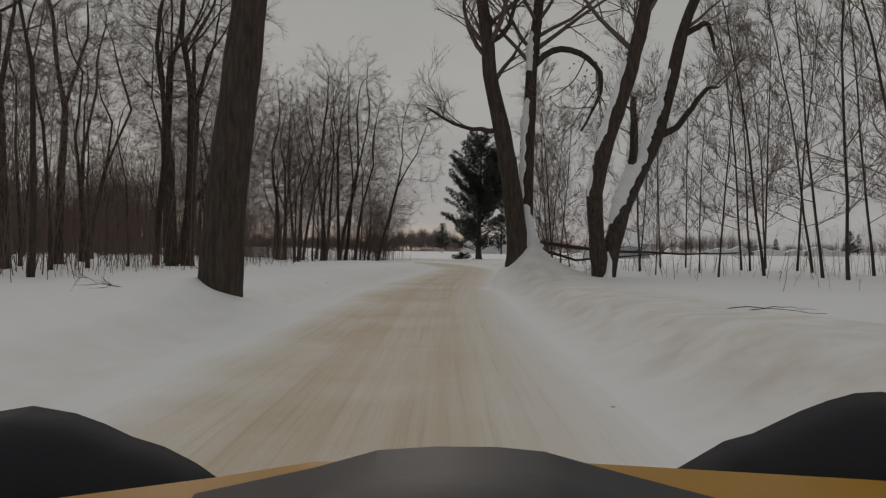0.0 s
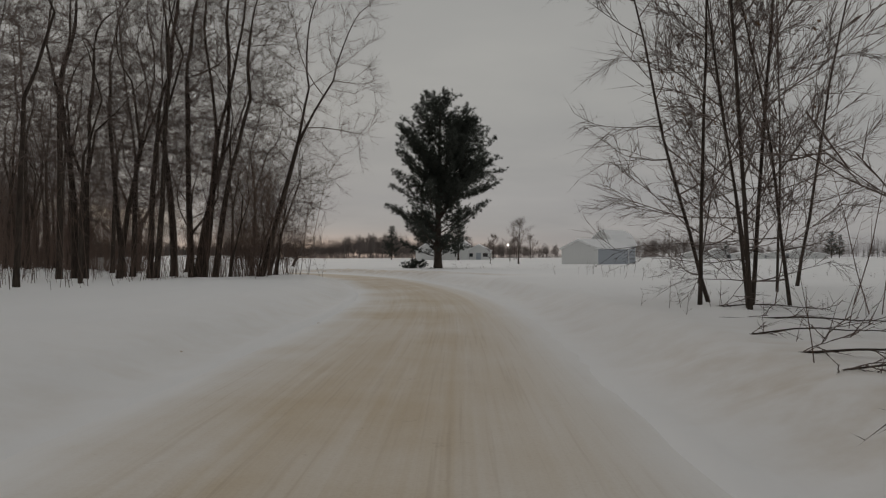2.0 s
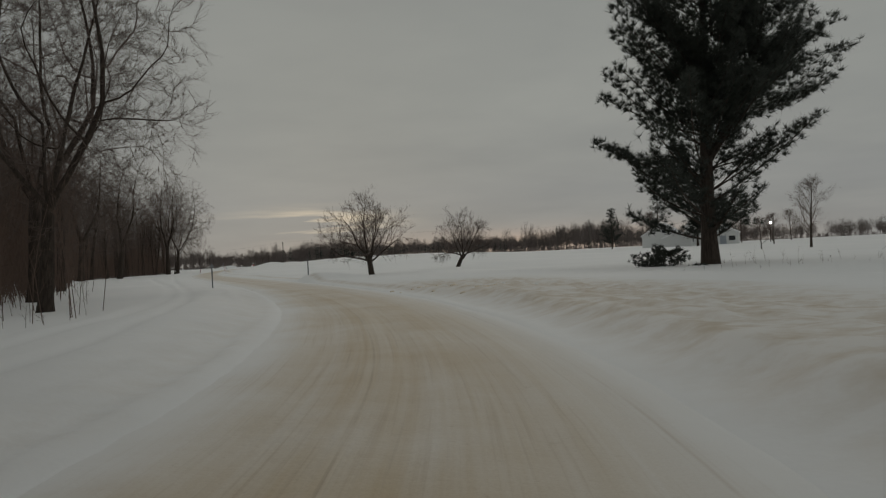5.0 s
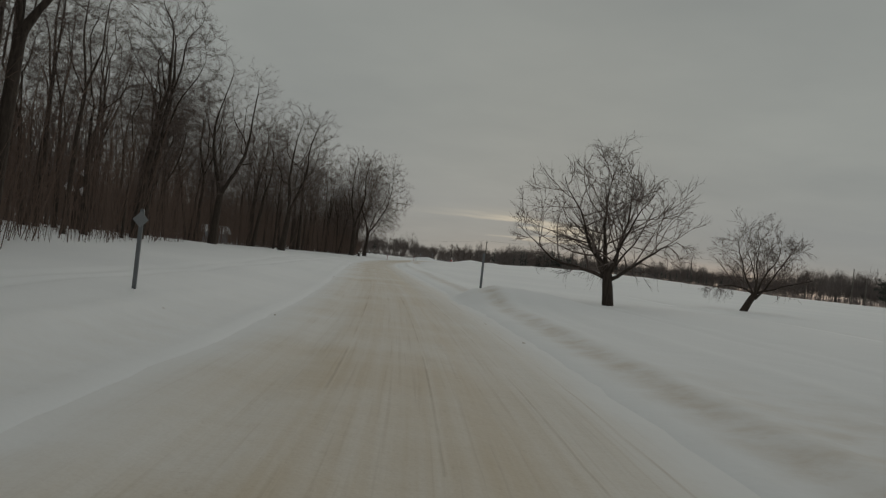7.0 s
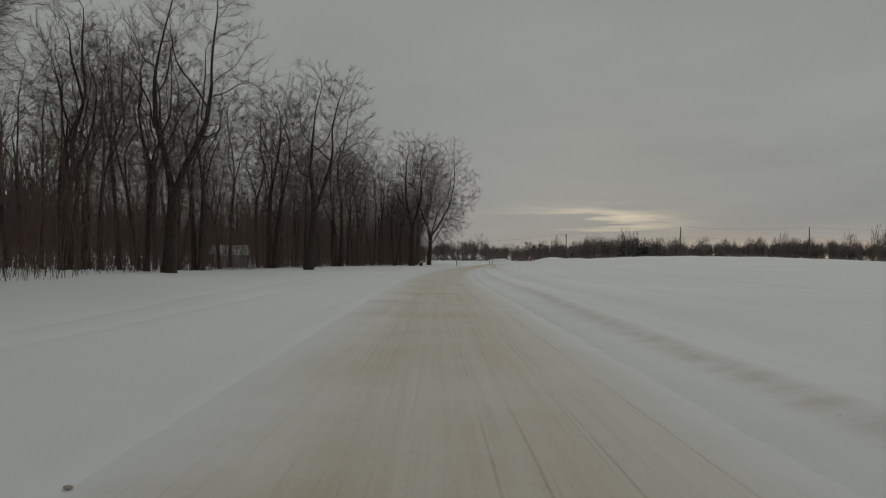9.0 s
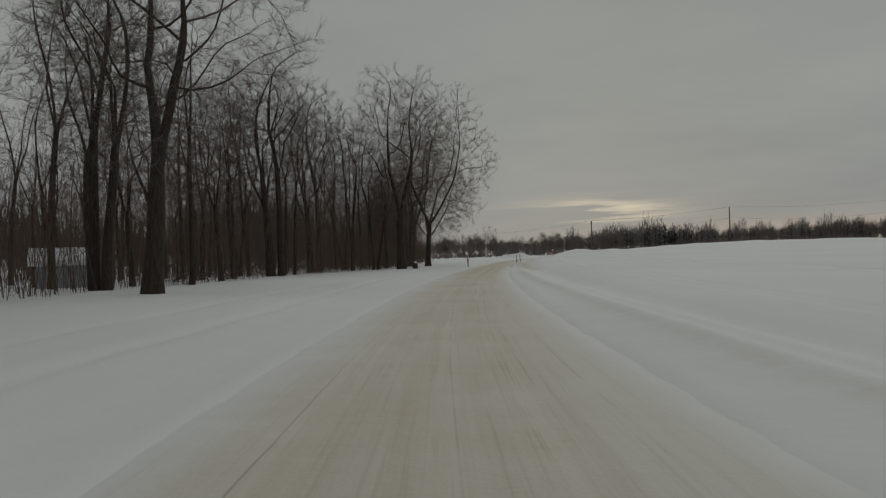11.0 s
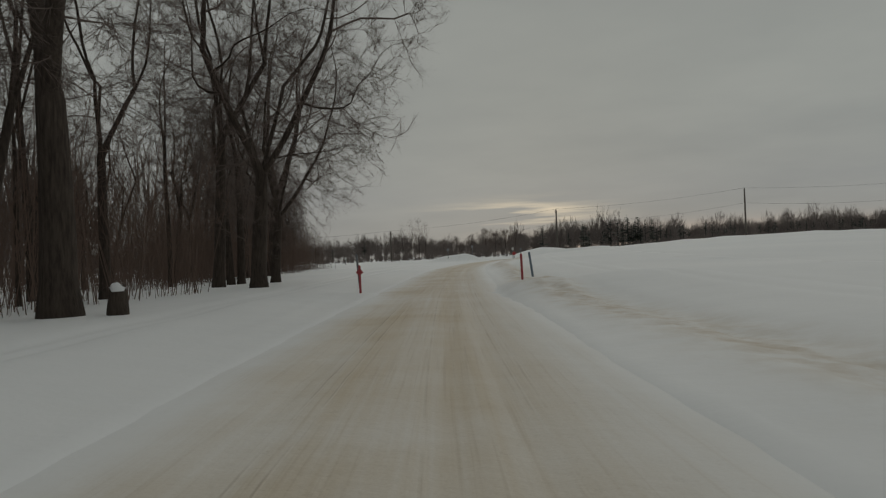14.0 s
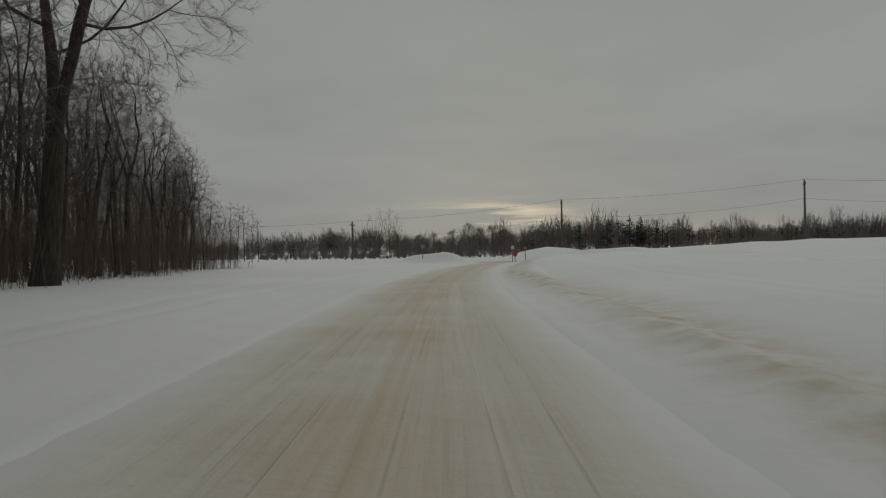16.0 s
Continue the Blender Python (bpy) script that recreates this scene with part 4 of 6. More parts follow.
# ---- the woods ----
wood_label = "tall leafless dark-barked woodland tree, rooted in snow"
woods = dict(group="woodland trees")
KINDS = [
    make_hardwood(11, 18, 0.19, 0.42, 2, 884, (0.30, 0.19), label=wood_label + ", forked high", **woods),
    make_hardwood(12, 18, 0.22, 0.34, 3, 1054, (0.24, 0.22), label=wood_label + ", with three leaders", **woods),
    make_hardwood(13, 17, 0.14, 0.50, 2, 561, (0.32, 0.14), label=wood_label, fan=(6, 16), **woods),
    make_hardwood(14, 17, 0.15, 0.38, 2, 510, (0.26, 0.15), stems=((0.15, 0, 3, 1.0), (-0.2, 0.1, 7, 0.88)), label=wood_label + ", forked at the foot", fan=(6, 18), **woods),
    make_hardwood(15, 13, 0.085, 0.45, 2, 391, (0.22, 0.13), label="slender leafless woodland tree, rooted in snow", fan=(5, 15), **woods),
    make_hardwood(16, 18, 0.21, 0.30, 3, 1156, (0.22, 0.25), label=wood_label + ", with spreading leaders", fan=(12, 30), **woods),
]
inner = dict(woods, twigs=2, twig_len=1.0, twig_r=0.010, step=0.8)
DEEP = [
    make_hardwood(17, 17, 0.15, 0.42, 2, 323, (0.24, 0.20), label=wood_label, **inner),
    make_hardwood(18, 15, 0.12, 0.40, 2, 272, (0.20, 0.18), label=wood_label, **inner),
    make_hardwood(19, 18, 0.17, 0.44, 3, 357, (0.26, 0.22), label=wood_label, **inner),
]
POLES = [
    make_tree(21, 9, 0.037, 0.16, 18, 5, 4, 0.22, leaves=45, label="thin leafless sapling standing in snow", name="sapling", group="saplings", twig_len=0.55, twig_r=0.006, angle=(34, 66), category="sapling"),
    make_tree(22, 11, 0.044, 0.16, 20, 5, 4, 0.22, label="thin leafless sapling standing in snow", name="sapling", group="saplings", twig_len=0.55, twig_r=0.006, angle=(34, 66), category="sapling", trunk_wander=0.06),
    make_tree(23, 7, 0.027, 0.14, 16, 5, 4, 0.24, label="thin leafless sapling standing in snow", name="sapling", group="saplings", twig_len=0.5, twig_r=0.006, angle=(34, 66), category="sapling"),
]
used = set()


deep_places = []


def plant(kind, x, y, turn=None, size=1.0, lean=(0, 0), rng=random.Random(77)):
    m = stand(x, y, rng.uniform(0, 360) if turn is None else turn, size, lean, 0.05)
    if kind in DEEP:                  # trees far inside the woods are gathered into one mass
        deep_places.append((kind, m))
        return kind
    if kind not in used:
        used.add(kind)
        kind.matrix_basis = m
        return kind
    return copy_thing(kind, m)


# trunks that stand out singly, first stretch: x, y, kind, size, lean about x and about y
for x, y, k, size, lx, ly in [
        (-13.3, 40.0, 0, 1.0, 0, 9),
        (-13.2, 36.4, 2, 1.0, 0, 3), (-10.7, 20.5, 4, 0.95, 0, 2), (-15.0, 27.0, 1, 0.95, 0, 1), (-17.5, 36.0, 0, 0.95, 0, -2), (-20, 44, 3, 0.95, 0, 3),
        (-9.3, 50.8, 4, 0.9, 0, 2), (-12.0, 60.0, 2, 0.8, 0, 1), (-16.3, 55.2, 4, 1.1, 0, 2), (-8.9, 54.0, 4, 0.7, 0, 0), (-9.0, 48.0, 4, 0.75, 0, 1)]:
    plant(KINDS[k], x, y, None, size, (lx, ly))

# the clump of tall stems at the inside of the bend
clump = dict(group="clump at the bend", rise=0.14, twigs=5, twig_len=0.8)
c_label = "tall slender leafless tree in a roadside clump"
C1 = make_hardwood(31, 19, 0.17, 0.34, 2, 884, (0.16, 0.17), label=c_label, fan=(6, 16), **clump)
C2 = make_hardwood(32, 19, 0.15, 0.34, 2, 714, (0.14, 0.15), stems=((0.2, 0, 3, 1.0), (-0.25, 0.1, 8, 0.9)), label=c_label + ", forked low", fan=(6, 16), **clump)
C3 = make_hardwood(33, 16, 0.13, 0.40, 2, 884, (0.06, 0.22), label=c_label + ", leaning over", fan=(6, 18), **clump)
for kind, x, y, turn, size, lean in [
        (C1, -10.5, 70.0, 10, 1.0, (0, 1)), (C2, -8.4, 66.5, 40, 1.0, (0, 4)), (C3, -5.5, 65.9, 80, 1.0, (0, 15)), (C1, -9.0, 68.5, 200, 0.92, (0, 6)),
        (C2, -9.6, 63.5, 150, 0.85, (0, 2)), (C1, -7.2, 64.3, 300, 0.75, (2, 8)), (C3, -11.5, 65.0, 0, 0.9, (0, 3)), (C2, -13.0, 71.0, 60, 0.9, (0, 0)),
        (C3, -6.6, 69.5, 180, 0.66, (0, 9)), (C1, -13.8, 66.0, 100, 0.85, (0, 1)), (C3, -5.2, 68.0, 240, 0.42, (0, 12)), (C3, -6.3, 63.0, 20, 0.36, (0, 6)), (C3, -4.9, 66.6, 130, 0.30, (0, 10)), (C3, -5.4, 64.4, 290, 0.27, (0, 9)), (C3, -7.0, 66.4, 200, 0.5, (0, 8)), (C3, -5.9, 70.5, 45, 0.55, (0, 14))]:
    plant(kind, x, y, turn, size, lean)

# thin leaning saplings whose long branches sweep out over the verge
SWEEP = make_tree(24, 8.5, 0.038, 0.10, 22, 7, 4, 0.34, label="thin leafless sapling with long sweeping branches in snow", name="sapling", group="saplings", twig_len=0.6, twig_r=0.005,
                  angle=(55, 92), rise=0.03, category="sapling", trunk_wander=0.05, reach=0.36)
for x, y, turn, size, lean in [(5.85, 42.4, 30, 0.92, -13), (6.6, 41.2, 140, 0.88, -8), (6.25, 41.7, 250, 0.75, -10)]:
    plant(SWEEP, x, y, turn, size, (0, lean))

# right-hand fringe of saplings, first stretch
right_rng = random.Random(5)
for x, y, k, size, lx, ly in [
        (7.8, 29.0, 2, 0.9, 0, 2), (9.3, 26.7, 0, 1.0, 0, 3), (13.7, 35.2, 1, 1.05, 0, 2), (11.7, 28.7, 1, 1.2, 0, -3), (12.4, 25.8, 1, 1.1, 0, -6),
        (12.1, 23.7, 1, 1.25, 0, -8), (15.5, 28.4, 1, 1.2, 0, -4), (4.8, 40.2, 0, 0.85, 0, 2), (4.6, 33.0, 0, 0.95, 0, -3), (4.7, 34.8, 2, 1.1, 0, 2),
        (5.45, 40.1, 2, 1.0, 0, -5), (5.25, 39.6, 0, 1.0, 0, -2), (6.1, 41.4, 0, 1.05, 0, 5),
        (9, 36, 1, 1.1, 0, 2), (11, 40, 0, 1.2, 0, -3), (14, 37, 1, 1.2, 0, 0), (8.8, 46, 2, 1.3, 0, 4), (10.5, 48.5, 1, 0.9, 0, 5), (8.2, 33.0, 0, 0.9, 0, 4),
        (15, 32, 1, 1.2, 0, -2), (16, 27, 1, 1.3, 0, -4), (12.5, 20.5, 1, 1.2, 0, -6), (15, 22, 1, 1.3, 0, -5), (17, 38, 1, 1.3, 0, 1), (9.0, 51.0, 0, 0.7, 0, 7),
        (18, 44, 1, 1.2, 0, 3), (13.5, 44, 0, 1.2, 0, 2), (19, 30, 1, 1.3, 0, 2), (21, 36, 1, 1.3, 0, 0), (18, 24, 0, 1.3, 0, 3), (10.2, 31.5, 2, 1.3, 0, -2), (13.0, 32.0, 0, 1.2, 0, 3)]:
    plant(POLES[k], x, y, None, size, (lx, ly))

# woods behind the first stretch, left
rng = random.Random(101)
placed = []


def room(x, y, gap):
    if any((x - a) ** 2 + (y - b) ** 2 < gap * gap for a, b in placed):
        return False
    placed.append((x, y))
    return True


count = 0
while count < 38:
    x, y = rng.uniform(-55, -11), rng.uniform(2, 84)
    s, d = from_road(x, y)
    if d[0] > (-12.0 if y < 60 else -10.0) or not room(x, y, 2.2):
        continue
    near = d[0] > -24
    k = rng.choice((0, 2, 2, 2, 3, 4, 4, 5))
    plant(KINDS[k] if near else rng.choice(DEEP), x, y, None, rng.uniform(0.7, 1.02), (rng.uniform(-4, 4), rng.uniform(-4, 5)))
    count += 1

# a thicket of slender trees close by the start
count = 0
while count < 20:
    x, y = rng.uniform(-34, -12), rng.uniform(14, 34)
    if room(x, y, 1.6):
        plant(KINDS[4], x, y, None, rng.uniform(0.6, 0.95), (rng.uniform(-4, 4), rng.uniform(-4, 4)))
        count += 1

# the long edge of the woods along the second stretch: its line, then trees behind it
EDGE = [(-15, 82), (-24.4, 97), (-32, 108), (-44, 124), (-57, 141), (-67, 158), (-75, 176), (-79.5, 192), (-84, 205)]


def edge_at(t):
    q = min(t, 1.0) * (len(EDGE) - 1)
    i = min(int(q), len(EDGE) - 2)
    (ax, ay), (bx, by) = EDGE[i], EDGE[i + 1]
    f = q - i
    l = math.hypot(bx - ax, by - ay)
    return ax + (bx - ax) * f, ay + (by - ay) * f, -(by - ay) / l, (bx - ax) / l


count = 0
while count < 175:
    t, depth = rng.random(), abs(rng.gauss(0, 1)) * 15
    x, y, nx, ny = edge_at(t)
    x, y = x + nx * depth + rng.uniform(-1, 1), y + ny * depth + rng.uniform(-1, 1)
    if depth > 45 or not room(x, y, 1.7):
        continue
    near = depth < 6.5
    k = rng.choice((0, 1, 2, 2, 3, 3, 4, 5))
    plant(KINDS[k] if near else rng.choice(DEEP), x, y, None, rng.uniform(0.66, 0.98) * (0.88 if depth < 3 else 1.0), (rng.uniform(-3, 3), rng.uniform(-3, 3)))
    count += 1
count = 0
while count < 64:                     # behind the corner, thinning and sinking towards the main road
    t = rng.random()
    depth = rng.uniform(0, 12)
    x, y = -101 - 18 * t - 0.82 * depth, 227 + 32 * t + 0.55 * depth - 4 * rng.random()
    if not room(x, y, 1.6):
        continue
    plant(rng.choice(KINDS if depth < 5 else DEEP), x, y, None, (0.80 - 0.27 * t) * rng.uniform(0.8, 1.1), (rng.uniform(-3, 3), rng.uniform(-3, 3)))
    count += 1

count = 0
while count < 11:                     # the thinner wood behind the corner
    a, b = rng.random(), rng.random()
    x, y = -87 - 14 * a - 22 * b, 206 + 22 * a + 6 * b
    if not room(x, y, 2.0):
        continue
    plant(rng.choice(KINDS), x, y, None, rng.uniform(0.6, 0.85), (rng.uniform(-3, 3), rng.uniform(-3, 3)))
    count += 1

# the great spreading trees at the corner of the woods
corner = dict(group="corner trees", twig_len=0.75, step=0.42, twigs=5)
E1 = make_hardwood(41, 19, 0.30, 0.24, 4, 2890, (0.14, 0.33), label="great spreading leafless tree at the woodland corner", fan=(16, 44), rise=0.05, offset=(0.035, 0), **corner)
E2 = make_hardwood(42, 17.5, 0.34, 0.25, 2, 2040, (0.22, 0.29), label="great forked leafless tree at the woodland edge", fan=(12, 20), **corner)
E3 = make_hardwood(43, 16.5, 0.22, 0.40, 3, 1190, (0.34, 0.20), stems=((0.25, 0, 2, 1.0), (-0.35, 0.1, 4, 0.92)), label="twin-stemmed leafless tree at the woodland edge", fan=(8, 20), **corner)
for kind, x, y, turn, size, lean in [(E1, -83.9, 208.3, 28, 0.94, (0, 4)), (KINDS[1], -86.9, 209.4, 200, 1.05, (0, 4)), (E2, -78.2, 195.6, 28, 1.0, (0, 1)), (E3, -83.2, 190.4, 20, 0.97, (0, 0)),
                                     (E3, -75.7, 178.2, 75, 1.0, (0, 2)), (E1, -88.2, 214.6, 60, 0.72, (0, 7)), (E3, -68.5, 160.5, 200, 0.98, (0, 2)), (E2, -62.3, 158.3, 28, 0.92, (0, 8)), (E3, -60.5, 146.0, 20, 0.8, (0, 2)), (E3, -11.8, 35.7, 40, 1.1, (0, 3)), (E2, -19.6, 59.0, 60, 1.0, (0, 12)), (E2, -17.6, 58.5, 10, 0.86, (0, 14)),
                                     (E3, -42.8, 121.4, 300, 0.9, (0, 5)), (KINDS[1], -28.0, 103.5, 200, 0.95, (0, 3)), (E1, -18.9, 90.6, 200, 0.80, (0, 4)), (E1, -13.6, 84.6, 130, 0.62, (0, 8)), (E2, -52.0, 137.0, 70, 0.85, (0, 4)),
                                     (E3, -90.0, 214.0, 70, 0.8, (0, 3)), (E2, -100.4, 229.2, 28, 1.12, (0, 8))]:
    plant(kind, x, y, turn, size, lean)


def gather_deep_woods():
    """One mass of the trees that stand too deep in the woods to be told apart."""
    for index, (name, mat) in enumerate((("woods_trunks", BARK), ("woods_twigs", TWIG))):
        verts, faces, start = [], [], 0
        for kind, m in deep_places:
            me = next(c for c in kind.children if c.name.startswith(("trunk", "crown")[index])).data
            co = np.empty(len(me.vertices) * 3)
            me.vertices.foreach_get("co", co)
            co = co.reshape(-1, 3) @ np.array(m.to_3x3()).T + np.array(m.translation)
            verts.append(co)
            faces += [tuple(start + i for i in p.vertices) for p in me.polygons]
            start += len(co)
        me = bpy.data.meshes.new(name)
        me.from_pydata(np.concatenate(verts).tolist(), [], faces)
        me.materials.append(mat)
        tagged(new(name, me), "inner " + ("trunks" if index == 0 else "crowns of fine twigs") + " of the leafless woods", "woods", kind="stuff")
    for kind in DEEP:
        for ob in (*kind.children, kind):
            bpy.data.objects.remove(ob)


gather_deep_woods()


# undergrowth: thin stems along the wood edges, and low brush
def undergrowth(name, label, places, low, high, seed, twigs=3):
    rng = random.Random(seed)
    shape = Shape()
    zs = heights(np.array([p[0] for p in places]), np.array([p[1] for p in places]))[0]
    for (x, y), z in zip(places, zs):
        h = low + (high - low) * rng.random() ** 1.8
        line = bent(rng, Vector((x, y, z - 0.1)), Vector((rng.uniform(-0.22, 0.22), rng.uniform(-0.22, 0.22), 1)), h, 3, 0.1, 0.02)
        r = 0.004 + 0.0026 * h
        shape.tube(line, [r, r * 0.8, r * 0.6, r * 0.3], 3)
        for k in range(twigs):
            p, a = at_line(line, rng.uniform(0.25, 0.95))
            w = side_way(rng, a, radians(rng.uniform(20, 60)), rng.uniform(0, 6.28))
            l = h * rng.uniform(0.2, 0.45)
            shape.spike(p, w, l, r * 0.5)
            for i in range(3):
                shape.needle(p + w * l * rng.uniform(0.1, 0.8), side_way(rng, w, radians(rng.uniform(20, 50)), rng.uniform(0, 6.28)), l * 0.6, r * 0.4)
    single(name, shape, BRUSH, label, "undergrowth", kind="stuff")


spots = []
while len(spots) < 1900:
    x, y = rng.uniform(-50, -7), rng.uniform(5, 84)
    s, d = from_road(x, y)
    low = -8.2 if y < 58 else -6.0
    if d[0] < low and rng.random() < math.exp((d[0] - low) / 16):
        spots.append((x, y))
for _ in range(170):
    spots.append((rng.gauss(-6.6, 1.1), rng.uniform(61, 72)))
undergrowth("undergrowth", "thin leafless undergrowth stems in snow under the trees", spots, 0.5, 3.2, 61)
spots = [(rng.gauss(-5.6, 0.9), rng.uniform(62, 71)) for _ in range(150)]
undergrowth("undergrowth", "dense leafless brush beside the clump at the bend", spots, 1.2, 6.0, 67, 8)
spots = [(rng.uniform(-36, -10.5), rng.uniform(13, 34)) for _ in range(420)]
undergrowth("undergrowth", "tall thin stems of a roadside thicket in snow", spots, 2.5, 8.5, 66, 6)
spots = []
while len(spots) < 5400:
    x, y, nx, ny = edge_at(rng.random())
    depth = rng.expovariate(1 / 7.0) - 0.8
    spots.append((x + nx * depth, y + ny * depth))
corner_spots = []
for _ in range(3000):
    t = rng.random()
    corner_spots.append((-88.5 - 29 * t - rng.expovariate(1 / 5.0) + 0.5, 207 + 52 * t + rng.gauss(0, 1.0)))
deeper = []
while len(deeper) < 3000:
    x, y, nx, ny = edge_at(rng.random() * 1.08)
    depth = rng.uniform(8, 38)
    deeper.append((x + nx * depth, y + ny * depth))
for _ in range(1000):
    y = rng.uniform(198, 240)
    deeper.append((-90 - 0.58 * max(0, y - 207) - rng.uniform(0, 34), y))
for _ in range(900):
    t = rng.random()
    deeper.append((-102 - 18 * t - rng.uniform(0, 14), 224 + 32 * t + rng.uniform(-5, 6)))
undergrowth("undergrowth", "tall thin stems deep inside the woods", deeper, 2.0, 9.0, 64, 4)
undergrowth("undergrowth", "thin leafless undergrowth stems along the edge of the woods", spots, 0.5, 6.5, 62, 4)
near_spots = []
for _ in range(330):
    x, y, nx, ny = edge_at(rng.random() * 0.17)
    depth = rng.gauss(1.2, 1.8)
    near_spots.append((x + nx * depth, y + ny * depth))
undergrowth("undergrowth", "dense brown leafless brush at the near end of the woods", near_spots, 1.0, 6.5, 69, 8)
undergrowth("undergrowth", "low leafless brush at the corner of the woods", corner_spots, 0.5, 4.4, 65, 5)
spots = [(rng.uniform(6.5, 21), rng.uniform(14, 44)) for _ in range(260)]
undergrowth("undergrowth", "sparse thin stems standing in roadside snow", spots, 0.4, 3.0, 63)


spots = [(rng.uniform(8, 21), rng.uniform(53, 70)) for _ in range(70)] + [(rng.uniform(3.5, 7), rng.uniform(30, 42)) for _ in range(40)] + [(rng.gauss(9, 2.5), rng.gauss(101, 2)) for _ in range(40)]
undergrowth("dead_weeds", "thin dry weed stalks standing out of the snow", spots, 0.25, 0.8, 68, 3)


# ---- the single trees of the fields ----
def pine_profile(t):
    return float(np.interp(t, (0.0, 0.12, 0.22, 0.45, 0.66, 0.78, 0.92, 1.0), (0.75, 0.92, 1.0, 0.96, 0.84, 0.66, 0.42, 0.22)))


pine = make_conifer(51, 16.6, 0.40, 0.09, 5.5, 66, "pine_tree", "tall dark white pine with a doubled top in the snowy field", tuft=0.34,
                    tops=((0, 0, 1.0), (2.9, 0.8, 0.85)), uneven=0.42, profile=pine_profile, droop=0.03, spray=0.13, needles=18)
pine.matrix_basis = stand(4.75, 105.6)
juniper = make_conifer(57, 0.8, 0.05, 0.02, 1.15, 26, "juniper_bush", "low dark juniper bush at the foot of the pine", tuft=0.15, uneven=0.5, whorls=7, spray=0.2, category="bush")
juniper.matrix_basis = stand(2.6, 104.6)
spruce = make_conifer(52, 10.5, 0.18, 0.14, 3.8, 22, "spruce_tree", "dark conifer by the farmhouse", tuft=0.42, uneven=0.45, needles=13)
spruce.matrix_basis = stand(-0.4, 270.6)
tall_spruce = make_conifer(53, 17.5, 0.26, 0.12, 3.9, 18, "spruce_tree", "tall dark conifer by the farmhouse", tuft=0.5, uneven=0.45, droop=-0.03, needles=13)
tall_spruce.matrix_basis = stand(18.8, 256)
copy_thing(spruce, stand(11.5, 288, 40, 1.5))
copy_thing(spruce, stand(112, 290, 40, 0.6))
copy_thing(spruce, stand(121, 288, 90, 0.6))
copy_thing(spruce, stand(150, 292, 90, 0.9))
copy_thing(spruce, stand(154, 294, 10, 0.8))


def old_apple(seed, height, wide, trunk, radius, lean, label, boughs=8):
    """A short trunk that breaks into crooked spreading boughs, with a wide round head of fine twigs."""
    rng = random.Random(seed)
    t = thing("apple_tree", label, "tree", group="apple trees")
    wood, crown = Shape(), Shape()
    line = bent(rng, Vector((0, 0, -0.3)), Vector((lean, 0, 1)), trunk + 0.3, 5, 0.07, 0.0)
    wood.tube(line, [radius * (1.3 - 0.33 * (i / 5)) for i in range(6)], 9)
    top = line[-1]
    middle = Vector((top.x, top.y, height * 0.54))
    for k in range(boughs):
        a = k * 2.4 + rng.uniform(-0.35, 0.35)
        up = (0.7, 1.3, 0.85, 2.4, 0.6, 1.0, 1.8, 0.75, 3.2)[k]
        way = Vector((math.cos(a), math.sin(a), up)).normalized()
        start = top - Vector((0, 0, rng.uniform(0, 0.3)))
        l = to_dome(start, way, middle, height * 0.47, wide) * rng.uniform(0.85, 0.98)
        limb = bent(rng, start, way, l, 9, 0.26, 0.03 if up > 0.65 else 0.0)
        r = radius * rng.uniform(0.38, 0.54)
        wood.tube(limb, [max(r * (1 - 0.92 * (i / 9) ** 0.8), 0.012) for i in range(10)], 6)
        for j in range(11):
            u = 0.16 + 0.84 * (j + rng.random()) / 11
            p, b = at_line(limb, min(u, 0.999))
            w = side_way(rng, b, radians(rng.uniform(35, 80)), rng.uniform(0, 6.28))
            room_left = to_dome(p, w, middle, height * 0.47, wide)
            add_branch(rng, crown, p, w, max(0.5, min(room_left * rng.uniform(0.75, 1.0), l * 0.62)), max(0.010, r * (1 - 0.8 * u) * 0.5),
                       6, 4, 0.03, 0.24, 0.42, 0.006, 4, 2, 0.40, 0.12)
    part("trunk", wood, BARK, t, smooth=True)
    part("crown", crown, TWIG, t)
    return t


old_apple(54, 5.25, 3.25, 1.05, 0.165, 0.05, "spreading leafless old apple tree in the snowy field", 9).matrix_basis = stand(-15.2, 117.0, 200)
old_apple(58, 4.9, 2.5, 1.1, 0.15, 0.42, "small crooked leafless apple tree in the snowy field", 7).matrix_basis = stand(-12.8, 133.2, 0)

farm_tree = make_tree(56, 9, 0.18, 0.2, 18, 7, 6, dome=(0.16, 0.36), label="round-headed leafless tree by the farm buildings", angle=(38, 70), group="farm trees")
farm_tree.matrix_basis = stand(20.7, 157.4, 0, 0.75)
for x, y, size in [(33, 288, 1.1), (24, 284, 1.0), (40, 284, 1.0), (17, 165, 0.5), (9.5, 285, 1.25), (46, 292, 1.1), (38, 276, 0.9)]:
    copy_thing(farm_tree, stand(x, y, x * 37 % 360, size))


